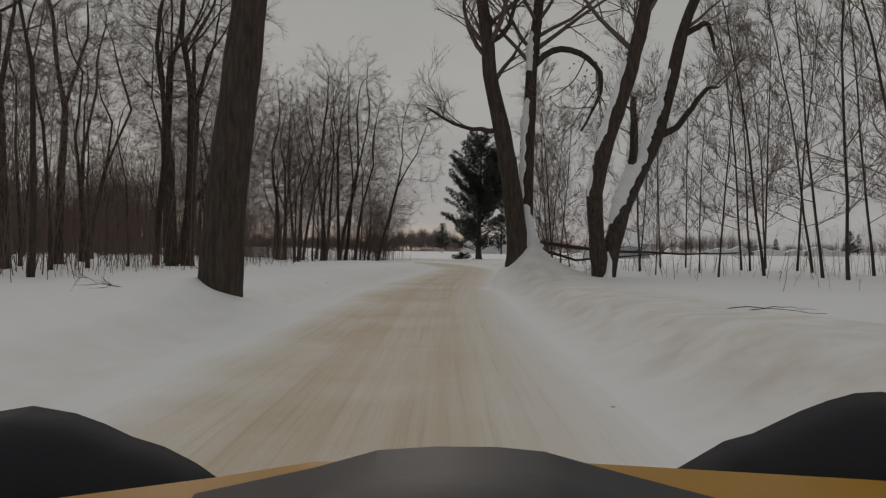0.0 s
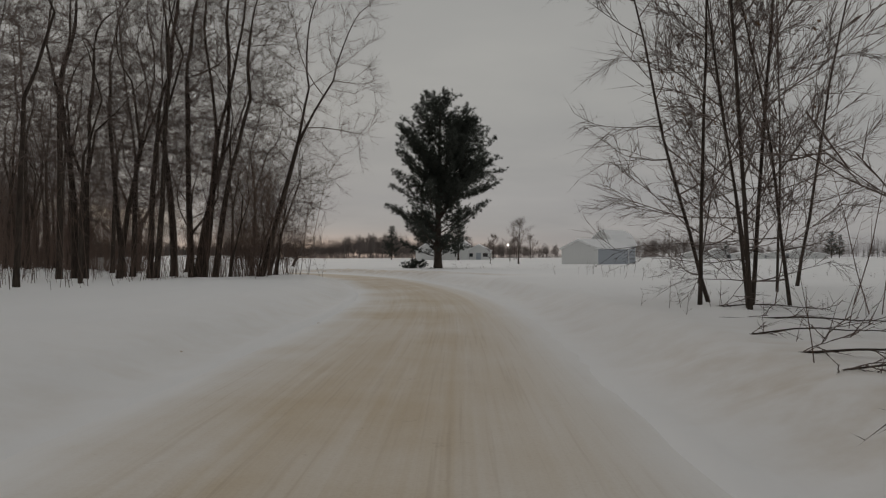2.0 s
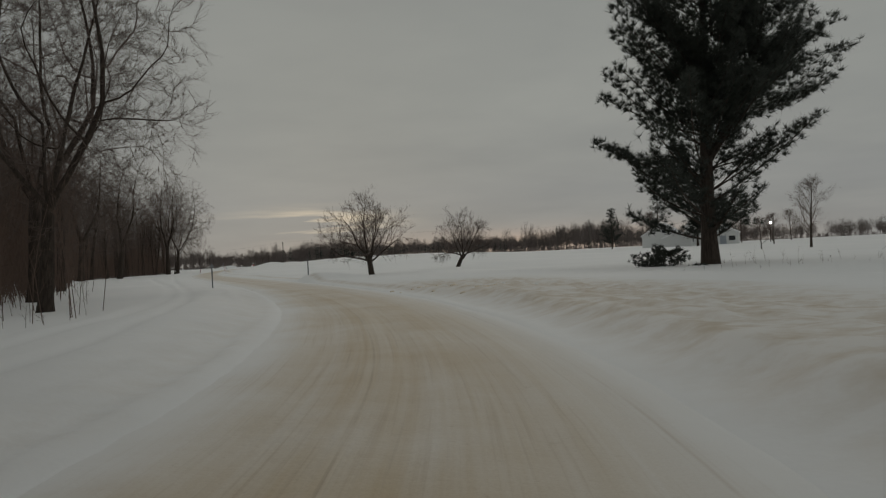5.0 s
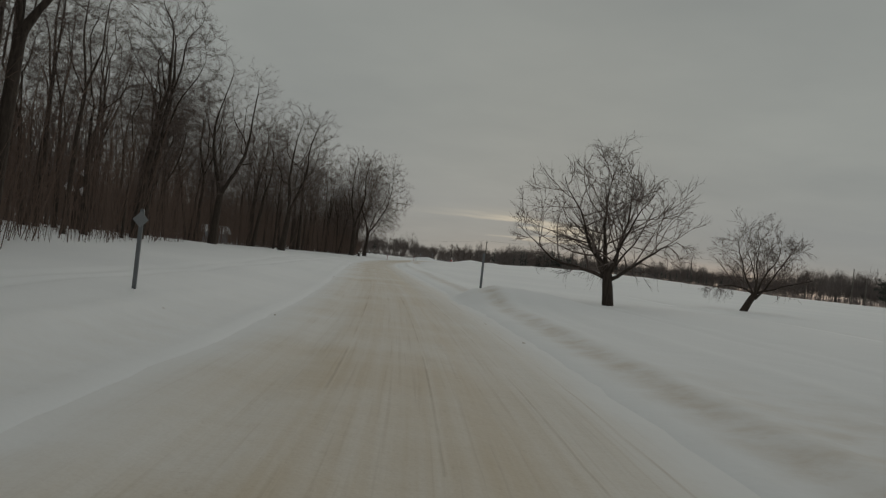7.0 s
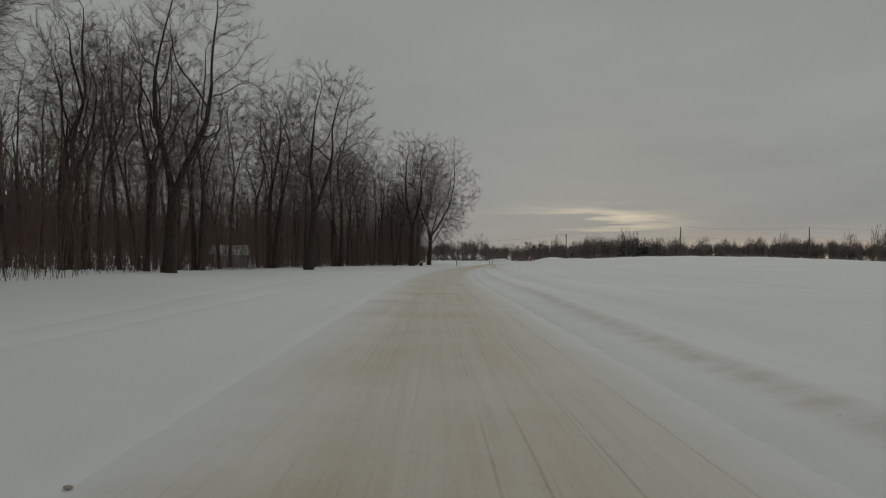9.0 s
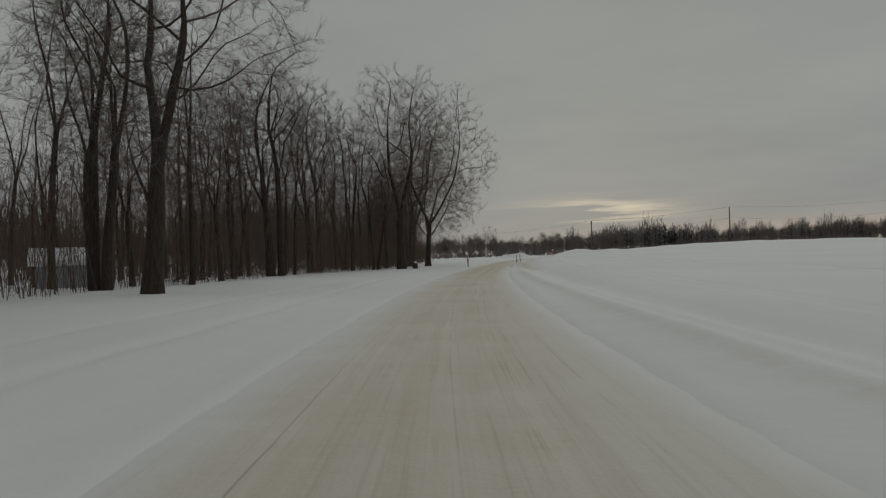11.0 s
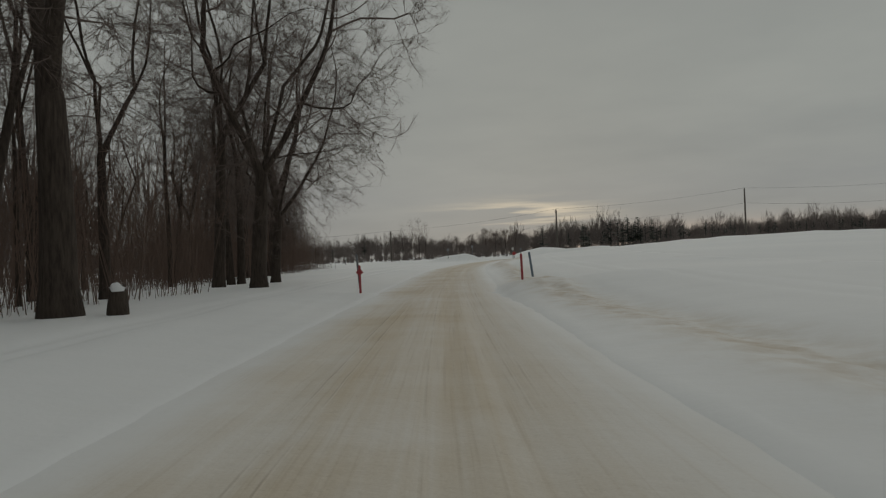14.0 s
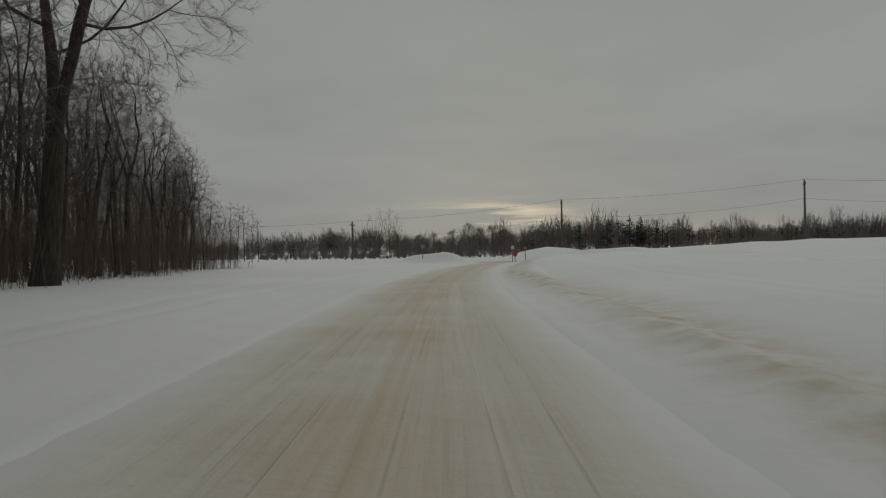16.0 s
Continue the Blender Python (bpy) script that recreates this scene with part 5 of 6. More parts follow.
# ---- far woods: rows of small bare trees and conifers along the horizon ----
def far_woods(name, label, places, mat, seed, twigs=26, evergreen=False, fine=0.0042):
    rng = random.Random(seed)
    shape = Shape()
    zs = heights(np.array([p[0] for p in places]), np.array([p[1] for p in places]))[0]
    for (x, y, h), z in zip(places, zs):
        foot = Vector((x, y, z - 0.3))
        if evergreen:
            for k in range(46):
                t = rng.random() ** 0.8
                a = rng.uniform(0, 6.28)
                w = h * 0.24 * (1.05 - t)
                p = foot + Vector((0, 0, h * (0.06 + 0.9 * t)))
                shape.blade(p, Vector((math.cos(a), math.sin(a), rng.uniform(-0.25, 0.3))).normalized(), w * rng.uniform(0.7, 1.2) + 0.3, h * 0.035, Vector((rng.uniform(-0.5, 0.5), rng.uniform(-0.5, 0.5), 1)))
            shape.tube([foot, foot + Vector((0, 0, h))], [h * 0.02, 0.03], 4)
            continue
        line = bent(rng, foot, Vector((rng.uniform(-0.1, 0.1), rng.uniform(-0.1, 0.1), 1)), h * 0.85, 3, 0.05, 0.02)
        r = 0.012 * h
        shape.tube(line, [r, r * 0.8, r * 0.5, r * 0.2], 3)
        root = foot + Vector((0, 0, h * 0.30))
        for k in range(twigs * 8):
            d = Vector((rng.gauss(0, 1), rng.gauss(0, 1), rng.gauss(0, 1))).normalized() * rng.random() ** 0.4
            p = foot + Vector((d.x * h * 0.25, d.y * h * 0.25, h * (0.58 + d.z * 0.38)))
            w = ((p - root).normalized() + Vector((rng.uniform(-0.5, 0.5), rng.uniform(-0.5, 0.5), rng.uniform(0.1, 0.9)))).normalized()
            shape.needle(p - w * h * 0.12, w, h * rng.uniform(0.14, 0.26), 0.015 + fine * h)
    single(name, shape, mat, label, "woods", kind="stuff")


def row(a, b, n, depth, low, high, seed):
    r = random.Random(seed)
    out, span = [], math.hypot(b[0] - a[0], b[1] - a[1])
    for _ in range(n):
        t = r.random()
        q = 0.5 + 0.5 * math.sin(t * span / 13 + seed) * math.sin(t * span / 37 + 2 * seed)
        wave = (0.48 + 0.5 * q * q) * (1.35 if r.random() < 0.06 else 1.0)
        out.append((a[0] + (b[0] - a[0]) * t + r.gauss(0, depth), a[1] + (b[1] - a[1]) * t + r.gauss(0, depth), r.uniform(low, high) * wave))
    return out


far_woods("far_woods", "distant band of bare brown woods", row((-330, 380), (-150, 430), 520, 10, 8, 12, 1) + row((-170, 428), (-60, 450), 420, 10, 8, 13, 2), FARWOOD, 71, 13)
far_woods("far_woods", "distant band of bare brown woods", row((-75, 440), (60, 440), 520, 9, 10, 16, 3) + row((50, 440), (330, 400), 600, 12, 9, 14, 4), FARWOOD, 72, 13)
far_woods("far_woods", "distant band of bare woods across the field", row((300, 390), (420, 60), 450, 16, 7, 11, 5), FARWOOD, 73, 8)
far_woods("woods_backdrop", "inner rows of the leafless woods", row((-48, 62), (-72, 118), 100, 5, 10, 16, 20) + row((-66, 108), (-112, 178), 130, 5, 10, 16, 21) + row((-112, 170), (-128, 236), 115, 5, 9, 15, 22)
          + row((-45, 0), (-50, 66), 110, 5, 10, 15, 23), FARWOOD, 81, 10)
far_woods("far_conifers", "distant dark conifers among bare woods", row((-135, 405), (-50, 420), 80, 5, 6, 9.5, 7), NEEDLES, 75, evergreen=True)
far_woods("far_conifers", "distant dark conifers along a field", row((170, 300), (300, 275), 150, 4, 5, 7, 8) + row((-330, 385), (-210, 405), 50, 6, 8, 12, 9), NEEDLES, 76, evergreen=True)
far_woods("far_hedge", "brown brush along the far side of the main road", row((-260, 300), (-140, 322), 560, 4, 0.9, 2.2, 12) + row((-150, 330), (-20, 352), 520, 4, 1.2, 3.4, 13), FARWOOD, 78, 10, fine=0.0042)
far_woods("far_hedge", "brown brush along the far field edge", row((-30, 352), (120, 380), 520, 6, 1.5, 3.6, 14), FARWOOD, 80, 10, fine=0.0042)


# bare trees beyond the main road
for x, y, k, size in [(-154.8, 342.4, 4, 0.72), (-151.2, 339.7, 4, 0.78), (-152.9, 346.6, 4, 0.80), (-149.2, 342.9, 4, 0.70), (-144.2, 285.5, 4, 0.62), (-148.8, 292.1, 4, 0.66), (-143.8, 287.9, 4, 0.60), (-149.6, 296.2, 4, 0.68), (-143.4, 290.3, 4, 0.62), (-146.5, 295.4, 4, 0.62), (-143.0, 292.6, 4, 0.56), (-146.1, 297.8, 4, 0.50)]:
    copy_thing(KINDS[k], stand(x, y, x * 53 % 360, size))
for x, y, size in [(-142.7, 345.9, 0.62), (-139.8, 347.3, 0.70), (-135.1, 345.1, 0.85), (-136.9, 354.2, 0.75), (-132.8, 350.6, 0.80), (-131.6, 353.4, 0.72), (-149.2, 351.7, 0.60)]:
    copy_thing(farm_tree, stand(x, y, x * 41 % 360, size))


# ---- farm buildings ----
def gabled(name, label, m, width, length, eave, peak, wall_mat, side_mat=None, windows=(), doors=(), gambrel=False, category="building"):
    """A building with its long side along y: four walls, a snowy roof with thickness, windows and doors."""
    b = thing(name, label, category, m)
    h = width / 2
    slope = [(-h, eave), (-h * 0.62, eave + (peak - eave) * 0.62), (0, peak), (h * 0.62, eave + (peak - eave) * 0.62), (h, eave)] if gambrel else [(-h, eave), (0, peak), (h, eave)]
    for y0, y1 in ((0, 0.2), (length - 0.2, length)):
        s = Shape()
        s.prism([(-h, -0.6)] + slope + [(h, -0.6)], y0, y1)
        part("gable_wall", s, wall_mat, b)
    for x0, x1 in ((-h, -h + 0.2), (h - 0.2, h)):
        s = Shape()
        s.block(x0, x1, 0.2, length - 0.2, -0.6, eave)
        part("side_wall", s, side_mat or wall_mat, b)
    out = [(x * 1.06 + (0.001 if x > 0 else -0.001), z - (0.18 if abs(x) == h else 0)) for x, z in slope]
    for i in range(len(out) - 1):
        (ax, az), (bx, bz) = out[i], out[i + 1]
        s = Shape()
        s.prism([(ax, az), (bx, bz), (bx, bz + 0.28), (ax, az + 0.24)], -0.35, length + 0.35)
        part("roof", s, PACK, b, "roof slope under a thick snow cover")
    for (side, along, z, w, t) in windows:
        pane, trim = Shape(), Shape()
        if side == "front":
            pane.block(along - w / 2, along + w / 2, -0.03, 0.02, z, z + t)
            trim.block(along - w / 2 - 0.12, along + w / 2 + 0.12, -0.02, 0.02, z - 0.12, z + t + 0.12)
        else:
            x = h if side == "right" else -h
            pane.block(x - 0.03, x + 0.03, along - w / 2, along + w / 2, z, z + t)
            trim.block(x - 0.02, x + 0.02, along - w / 2 - 0.12, along + w / 2 + 0.12, z - 0.12, z + t + 0.12)
        frame_ob = part("window", trim, SIDING, b)
        part("pane", pane, GLASS_DARK, frame_ob)
    for (along, w, t) in doors:
        s = Shape()
        s.block(along - w / 2, along + w / 2, -0.04, 0.02, 0, t)
        part("door", s, SHEET_METAL, b)
    return b


def facing(x, y, way_x, way_y):
    """A pose whose y axis points along that way, on the ground."""
    return Matrix.Translation((x, y, ground_z(x, y))) @ Matrix.Rotation(math.atan2(-way_x, way_y), 4, "Z")


gabled("machine_shed", "white gabled machine shed with grey steel sides and a snowy roof", facing(29.4, 151.8, 0.78, 0.63), 7.0, 8.4, 2.5, 3.7, SIDING, SHEET_METAL)
gabled("barn", "grey gambrel-roofed barn behind the machine shed", facing(40.0, 178.0, 0.78, 0.63), 5.6, 7.0, 3.4, 6.2, SIDING, SHEET_METAL, gambrel=True)
gabled("garage", "white garage with a snowy roof beside the farmhouse", facing(11.3, 264.0, 0.2, 0.98), 9.2, 9.0, 2.8, 5.7, SIDING, windows=[("front", 0.6, 3.4, 0.9, 0.7)])
gabled("garage_wing", "low white wing of the garage with a snowy roof", facing(14.6, 261.2, 0.2, 0.98), 6.6, 2.5, 2.1, 3.2, SIDING)
gabled("farmhouse", "white two-storey farmhouse with dark windows and a snowy roof", facing(20.0, 270.5, 0.2, 0.98), 5.6, 9.0, 4.6, 6.6, SIDING,
       windows=[("front", -1.3, 0.9, 1.1, 1.2), ("front", -1.3, 3.2, 1.0, 1.1), ("front", 1.0, 3.2, 1.0, 1.1)], category="house")
gabled("farmhouse_wing", "white single-storey wing of the farmhouse with a snowy roof", facing(26.4, 272.5, 0.2, 0.98), 7.0, 7.0, 2.9, 4.5, SIDING,
       windows=[("front", -2.3, 0.9, 1.1, 1.1), ("front", 2.1, 0.9, 1.5, 1.1)], doors=[(0.0, 1.5, 2.1)], category="house")
for x, y, w, l, e, p in [(100, 284, 13, 8, 2.0, 3.6), (109, 290, 9, 8, 2.6, 4.6), (117, 284, 14, 8, 1.9, 3.2), (127, 285, 8, 9, 1.8, 3.0), (134, 282, 10, 10, 2.6, 4.6), (141, 284, 8, 8, 1.8, 2.6)]:
    gabled("farm_building", "low distant farm building with a snowy roof", facing(x, y, 0.25, 0.97), w * 0.75, l, e * 0.75, p * 0.72, SIDING, SHEET_METAL)
# a pale shed glimpsed deep in the woods
gabled("woodland_shed", "pale shed with a snowy roof standing among the trees", facing(-79, 164, 0.55, 0.83), 3.0, 2.6, 1.3, 1.8, SHEET_METAL, windows=[("front", -0.9, 0.6, 0.8, 0.7)])


# ---- markers, poles and wires ----
def post(name, label, x, y, height, width, mat, lean=(0, 0), turn=0.0, group=""):
    """A flanged steel marker post: a shallow channel with a cap strip."""
    t = thing(name, label, "marker post", stand(x, y, turn, 1.0, lean), group)
    s = Shape()
    w, d = width / 2, width * 0.28
    s.prism([(-w, -0.5), (-w, height - 0.02), (-w * 0.6, height), (w * 0.6, height), (w, height - 0.02), (w, -0.5)], -d, d)
    part("shaft", s, mat, t)
    rib = Shape()
    rib.prism([(-w * 0.35, -0.5), (-w * 0.35, height * 0.97), (w * 0.35, height * 0.97), (w * 0.35, -0.5)], d, d + 0.015)
    part("rib", rib, mat, t)
    return t


def diamond(parent, z, size, mat, label, y=-0.03):
    s = Shape()
    r = size * 0.5
    s.prism([(-r, z), (0, z - r), (r, z), (0, z + r)], y - 0.003, y + 0.003)
    return part("sign_plate", s, mat, parent, label)


trail_sign = post("trail_sign", "small diamond trail sign on a grey steel post in the snow", -16.3, 98.0, 1.04, 0.05, GALV, turn=25)
diamond(trail_sign, 0.90, 0.21, SIGN_BACK, "plain grey diamond sign plate")
post("marker_post", "grey steel marker post standing at the road edge", -16.9, 110.2, 0.95, 0.06, GALV, turn=30)
stop_mark = post("marker_post", "red painted marker post with a small diamond plate", -76.65, 204.1, 0.80, 0.06, RED_PAINT, turn=26)
diamond(stop_mark, 0.60, 0.22, RED_PAINT, "small red diamond plate")
post("marker_post", "tall grey steel post beside the red marker", -76.74, 204.25, 1.12, 0.06, GALV, turn=26, lean=(0, -5))
post("marker_post", "red painted marker post leaning in the snow", -72.0, 204.9, 0.69, 0.06, RED_PAINT, turn=26, lean=(0, -1))
post("marker_post", "blue-grey marker post leaning in the snow", -72.0, 205.7, 0.71, 0.06, BLUE_PAINT, turn=26, lean=(0, -7))


def utility_pole(x, y, height, label):
    t = thing("utility_pole", label, "utility pole", stand(x, y, math.degrees(math.atan2(HIGHWAY_WAY[1], HIGHWAY_WAY[0])) + 90), "poles along the main road")
    s = Shape()
    s.tube([Vector((0, 0, -0.5)), Vector((0, 0, height * 0.5)), Vector((0, 0, height))], [0.16, 0.14, 0.11], 9)
    part("pole", s, POLE_WOOD, t, smooth=True)
    s = Shape()
    s.block(-0.9, 0.9, -0.05, 0.05, height - 0.55, height - 0.43)
    part("crossarm", s, POLE_WOOD, t)
    for k in (-0.8, 0.0, 0.8):
        s = Shape()
        s.tube([Vector((k, 0, height - 0.43 if k else height)), Vector((k, 0, height - 0.28 if k else height + 0.15))], [0.05, 0.03], 6)
        part("insulator", s, SIGN_BACK, t)
    return Vector((x, y, ground_z(x, y) + height + 0.1))


tops = [utility_pole(x, y, h, "weathered wooden utility pole along the main road") for x, y, h in
        [(-199.0, 299.5, 5.6), (-168.8, 304.6, 5.6), (-138.6, 309.9, 5.6), (-108.5, 315.1, 7.5), (-78.5, 320.0, 7.8), (-48.4, 325.2, 7.8), (-18.3, 330.4, 7.8), (12.0, 335.6, 7.8)]]
for a, b in zip(tops, tops[1:]):
    for drop, sag in ((0.0, 0.5), (2.4, 0.7)):
        s = Shape()
        s.tube([a.lerp(b, k / 10) - Vector((0, 0, drop + sag * 4 * (k / 10) * (1 - k / 10))) for k in range(11)], [0.014] * 11, 3)
        single("power_wire", s, WIRE, "thin power wire strung between utility poles", "power wire", "power wires")
for x, y, h in [(-7.1, 312.0, 9.0), (-4.0, 316.0, 6.0)]:
    t = thing("utility_pole", "distant bare wooden pole beyond the field", "utility pole", stand(x, y))
    s = Shape()
    s.tube([Vector((0, 0, -0.5)), Vector((0, 0, h))], [0.16, 0.11], 8)
    part("pole", s, POLE_WOOD, t, smooth=True)


# ---- fallen wood and clods ----
def fallen(name, label, points, radius, twigs, seed, mat=None, spread=0.8):
    """A dead branch lying on the snow: a crooked stem with side shoots. Points give x, y and height over the snow."""
    rng = random.Random(seed)
    pts = [Vector((x, y, ground_z(x, y) + h)) for x, y, h in points]
    ob = thing(name, label, "fallen branch", Matrix.Translation(pts[0]))
    stem = Shape()
    rel = [p - pts[0] for p in pts]
    fine = [at_line(rel, k / 9)[0] + Vector((rng.uniform(-1, 1), rng.uniform(-1, 1), rng.uniform(-0.3, 0.6))) * 0.025 for k in range(10)]
    stem.tube(fine, [radius * (1 - 0.75 * k / 9) for k in range(10)], 7)
    part("stem", stem, mat or BARK, ob, smooth=True)
    for _ in range(twigs):
        p, a = at_line(fine, rng.uniform(0.15, 0.98))
        w = side_way(rng, a, radians(rng.uniform(25, 60)), rng.uniform(0, 6.28))
        w.z = abs(w.z) * 0.45
        shoot = Shape()
        add_branch(rng, shoot, p, w, spread * rng.uniform(0.5, 1.2), radius * 0.4, 3, 2, 0.0, 0.2, 0.3, 0.004, 4, 1)
        part("shoot", shoot, TWIG, ob)
    return ob


log_label = "dead log propped between trunks above the snow"
fallen("fallen_log", log_label, [(2.9, 23.9, 0.35), (5.0, 24.0, 0.75), (7.4, 24.3, 0.72), (9.2, 24.6, 0.8)], 0.06, 4, 1)
fallen("fallen_log", log_label, [(2.9, 23.7, 0.05), (4.0, 23.8, 0.3), (5.3, 23.9, 0.6), (7.0, 24.0, 0.75)], 0.05, 3, 2)
lying = "thin dead branch lying on the roadside snow"
for k, (x, y, dx, dy, r, n) in enumerate([(3.0, 9.3, 1.1, -0.9, 0.008, 0), (3.6, 9.6, 0.8, -0.3, 0.007, 0), (4.0, 27.0, 1.6, 0.5, 0.014, 3), (3.4, 36.0, 1.7, -1.6, 0.014, 5),
                                          (3.6, 37.2, 1.9, -0.6, 0.012, 5), (4.3, 38.6, 1.8, -1.4, 0.014, 5), (3.2, 35.0, 1.2, -1.5, 0.010, 4), (4.6, 40.2, 1.6, -0.8, 0.012, 5), (2.9, 33.0, 0.5, -0.1, 0.010, 2),
                                          (-5.6, 14.2, -0.8, -0.4, 0.01, 3), (-6.0, 24.0, -1.4, 0.3, 0.012, 4), (12.0, 60.5, 0.9, -0.4, 0.006, 2), (15.5, 66.0, 1.1, 0.2, 0.007, 3),
                                          (9.8, 58.0, 0.6, 0.5, 0.006, 2)]):
    fallen("fallen_branch", lying, [(x, y, -0.03), (x + dx * 0.5 + dy * 0.08, y + dy * 0.5 - dx * 0.08, 0.07), (x + dx, y + dy, 0.05)], r, n, 20 + k, spread=0.45)
for k, (x, y) in enumerate([(-77.0, 171.0), (-79.0, 174.5), (-75.0, 168.0), (-76.0, 173.5)]):
    fallen("fallen_branch", "dead brushwood dumped at the wood edge on snow", [(x, y, 0.05), (x + 2.2, y - 1.2, 0.35), (x + 4.0, y - 3.0, 0.1)], 0.06, 12, 60 + k, spread=1.3)


def rotten_stump(x, y, height, radius):
    """A broken stump: a ragged, flaring cylinder of dark wood with a cap of snow."""
    t = thing("tree_stump", "dark broken tree stump with a cap of snow", "tree stump", stand(x, y))
    wood, cap = Shape(), Shape()
    rings, sides = 9, 14
    r = random.Random(4)
    rough = [r.uniform(0.82, 1.15) for _ in range(sides)]
    crown = [r.uniform(0.82, 1.06) for _ in range(sides)]
    for i in range(rings):
        f = i / (rings - 1)
        for k in range(sides):
            a = 6.283 * k / sides
            w = radius * rough[k] * (1.25 - 0.5 * f ** 0.7) * (1 + 0.06 * math.sin(5 * a + 6 * f))
            wood.v.append(Vector((w * math.cos(a), w * math.sin(a), -0.2 + (height * crown[k] + 0.2) * f)))
    for i in range(rings - 1):
        for k in range(sides):
            a, b = i * sides + k, i * sides + (k + 1) % sides
            wood.f.append((a, b, b + sides, a + sides))
    wood.f.append(tuple((rings - 1) * sides + k for k in range(sides)))
    part("stump_wood", wood, BARK, t, smooth=True)
    cap.tube([Vector((0.02, -0.02, height * 0.80)), Vector((0.02, -0.02, height * 0.93)), Vector((0.03, -0.02, height * 1.03)), Vector((0.04, 0, height * 1.08))], [radius * 0.62, radius * 0.74, radius * 0.5, radius * 0.14], 12)
    part("snow_cap", cap, PACK, t, "cap of snow", smooth=True)
    return t


rotten_stump(-77.05, 196.0, 0.58, 0.21)


def snag(x, y, height, radius):
    """A dead trunk broken off above a crotch, with snow lodged on the break and on its stubs."""
    t = thing("dead_snag", "broken dead tree trunk with snow lodged on its stubs", "dead tree", stand(x, y, 30))
    r = random.Random(12)
    wood = Shape()
    wood.tube(bent(r, Vector((0, 0, -0.4)), Vector((0.06, 0, 1)), height + 0.4, 9, 0.04, 0.0), [radius * (1.25 - 0.06 * k + r.uniform(-0.05, 0.05)) for k in range(10)], 11)
    part("trunk", wood, BARK, t, smooth=True)
    for side, z, long in ((-1, 0.62, 0.55), (1, 0.58, 0.35)):
        stub, pad = Shape(), Shape()
        foot = Vector((side * radius * 0.5, 0, height * z))
        end = foot + Vector((side * long, -0.1, 0.30))
        stub.tube([foot, foot.lerp(end, 0.5) + Vector((0, 0, -0.05)), end], [radius * 0.55, radius * 0.45, radius * 0.34], 8)
        part("stub", stub, BARK, t, smooth=True)
        pad.tube([foot + Vector((side * 0.12, -0.12, 0.16)), foot.lerp(end, 0.6) + Vector((0, -0.12, 0.24)), end + Vector((0, -0.1, 0.20)), end + Vector((side * 0.08, -0.1, 0.12))], [0.10, 0.24, 0.20, 0.05], 9)
        part("lodged_snow", pad, PACK, t, "snow lodged on the stub", smooth=True)
    cap = Shape()
    top = Vector((0.06 * height, -0.05, height))
    cap.tube([top - Vector((0.05, 0, 0.06)), top + Vector((0, 0, 0.10)), top + Vector((0.05, 0, 0.26))], [radius * 0.95, radius * 0.85, radius * 0.2], 10)
    part("lodged_snow", cap, PACK, t, "cap of snow on the break", smooth=True)
    return t


snag(-49.0, 122.4, 3.3, 0.27)
withered = make_tree(91, 2.4, 0.03, 0.1, 16, 6, 4, 0.42, leaves=520, label="small young beech holding withered tan leaves in snow", name="beech_sapling", twig_len=0.3, twig_r=0.005, angle=(50, 85), category="sapling")
withered.matrix_basis = stand(-46.6, 123.6)


def clod(seed, size):
    rng = random.Random(seed)
    bm = bmesh.new()
    bmesh.ops.create_icosphere(bm, subdivisions=2, radius=size)
    for v in bm.verts:
        v.co *= 1 + 0.35 * noise.noise(v.co * (2.2 / size) + Vector((seed, 0, 0)))
        v.co.z *= 0.6
    me = bpy.data.meshes.new("snow_clod")
    bm.to_mesh(me)
    bm.free()
    me.polygons.foreach_set("use_smooth", [True] * len(me.polygons))
    return me


CLOD_SAND = plain("sandy_snow_clod", (0.52, 0.44, 0.36), 0.8, vary=0.3, scale=14, depth=0.02)
clods = [clod(k, 0.035 + 0.02 * (k % 3)) for k in range(5)]
for me in clods:
    me.materials.append(CLOD_SAND)
crng = random.Random(8)
for k in range(150):
    s = crng.uniform(4, 200)
    i = int(np.searchsorted(LENGTHS, s))
    side = crng.choice((-1, 1, 1))
    d = side * (HALF + crng.uniform(-0.9, 0.9))
    if 58 < s < 92 and crng.random() < 0.75:
        d = HALF + crng.uniform(0.3, 5.5)
    x, y = CENTRE[i] + RIGHT[i] * d
    ob = new("snow_clod", clods[k % 5])
    ob.matrix_basis = Matrix.Translation((x, y, (ground_z(x, y) if abs(d) > HALF else float(land(x, y)[0][0])) - 0.012)) @ Matrix.Rotation(crng.uniform(0, 6), 4, "Z") @ Matrix.Diagonal((1, 0.8, 0.8, 1)) @ Matrix.Scale(crng.uniform(0.22, 0.5), 4)
    tagged(ob, "small sand-stained clod of ploughed snow", "snow clod", "clods along the road")


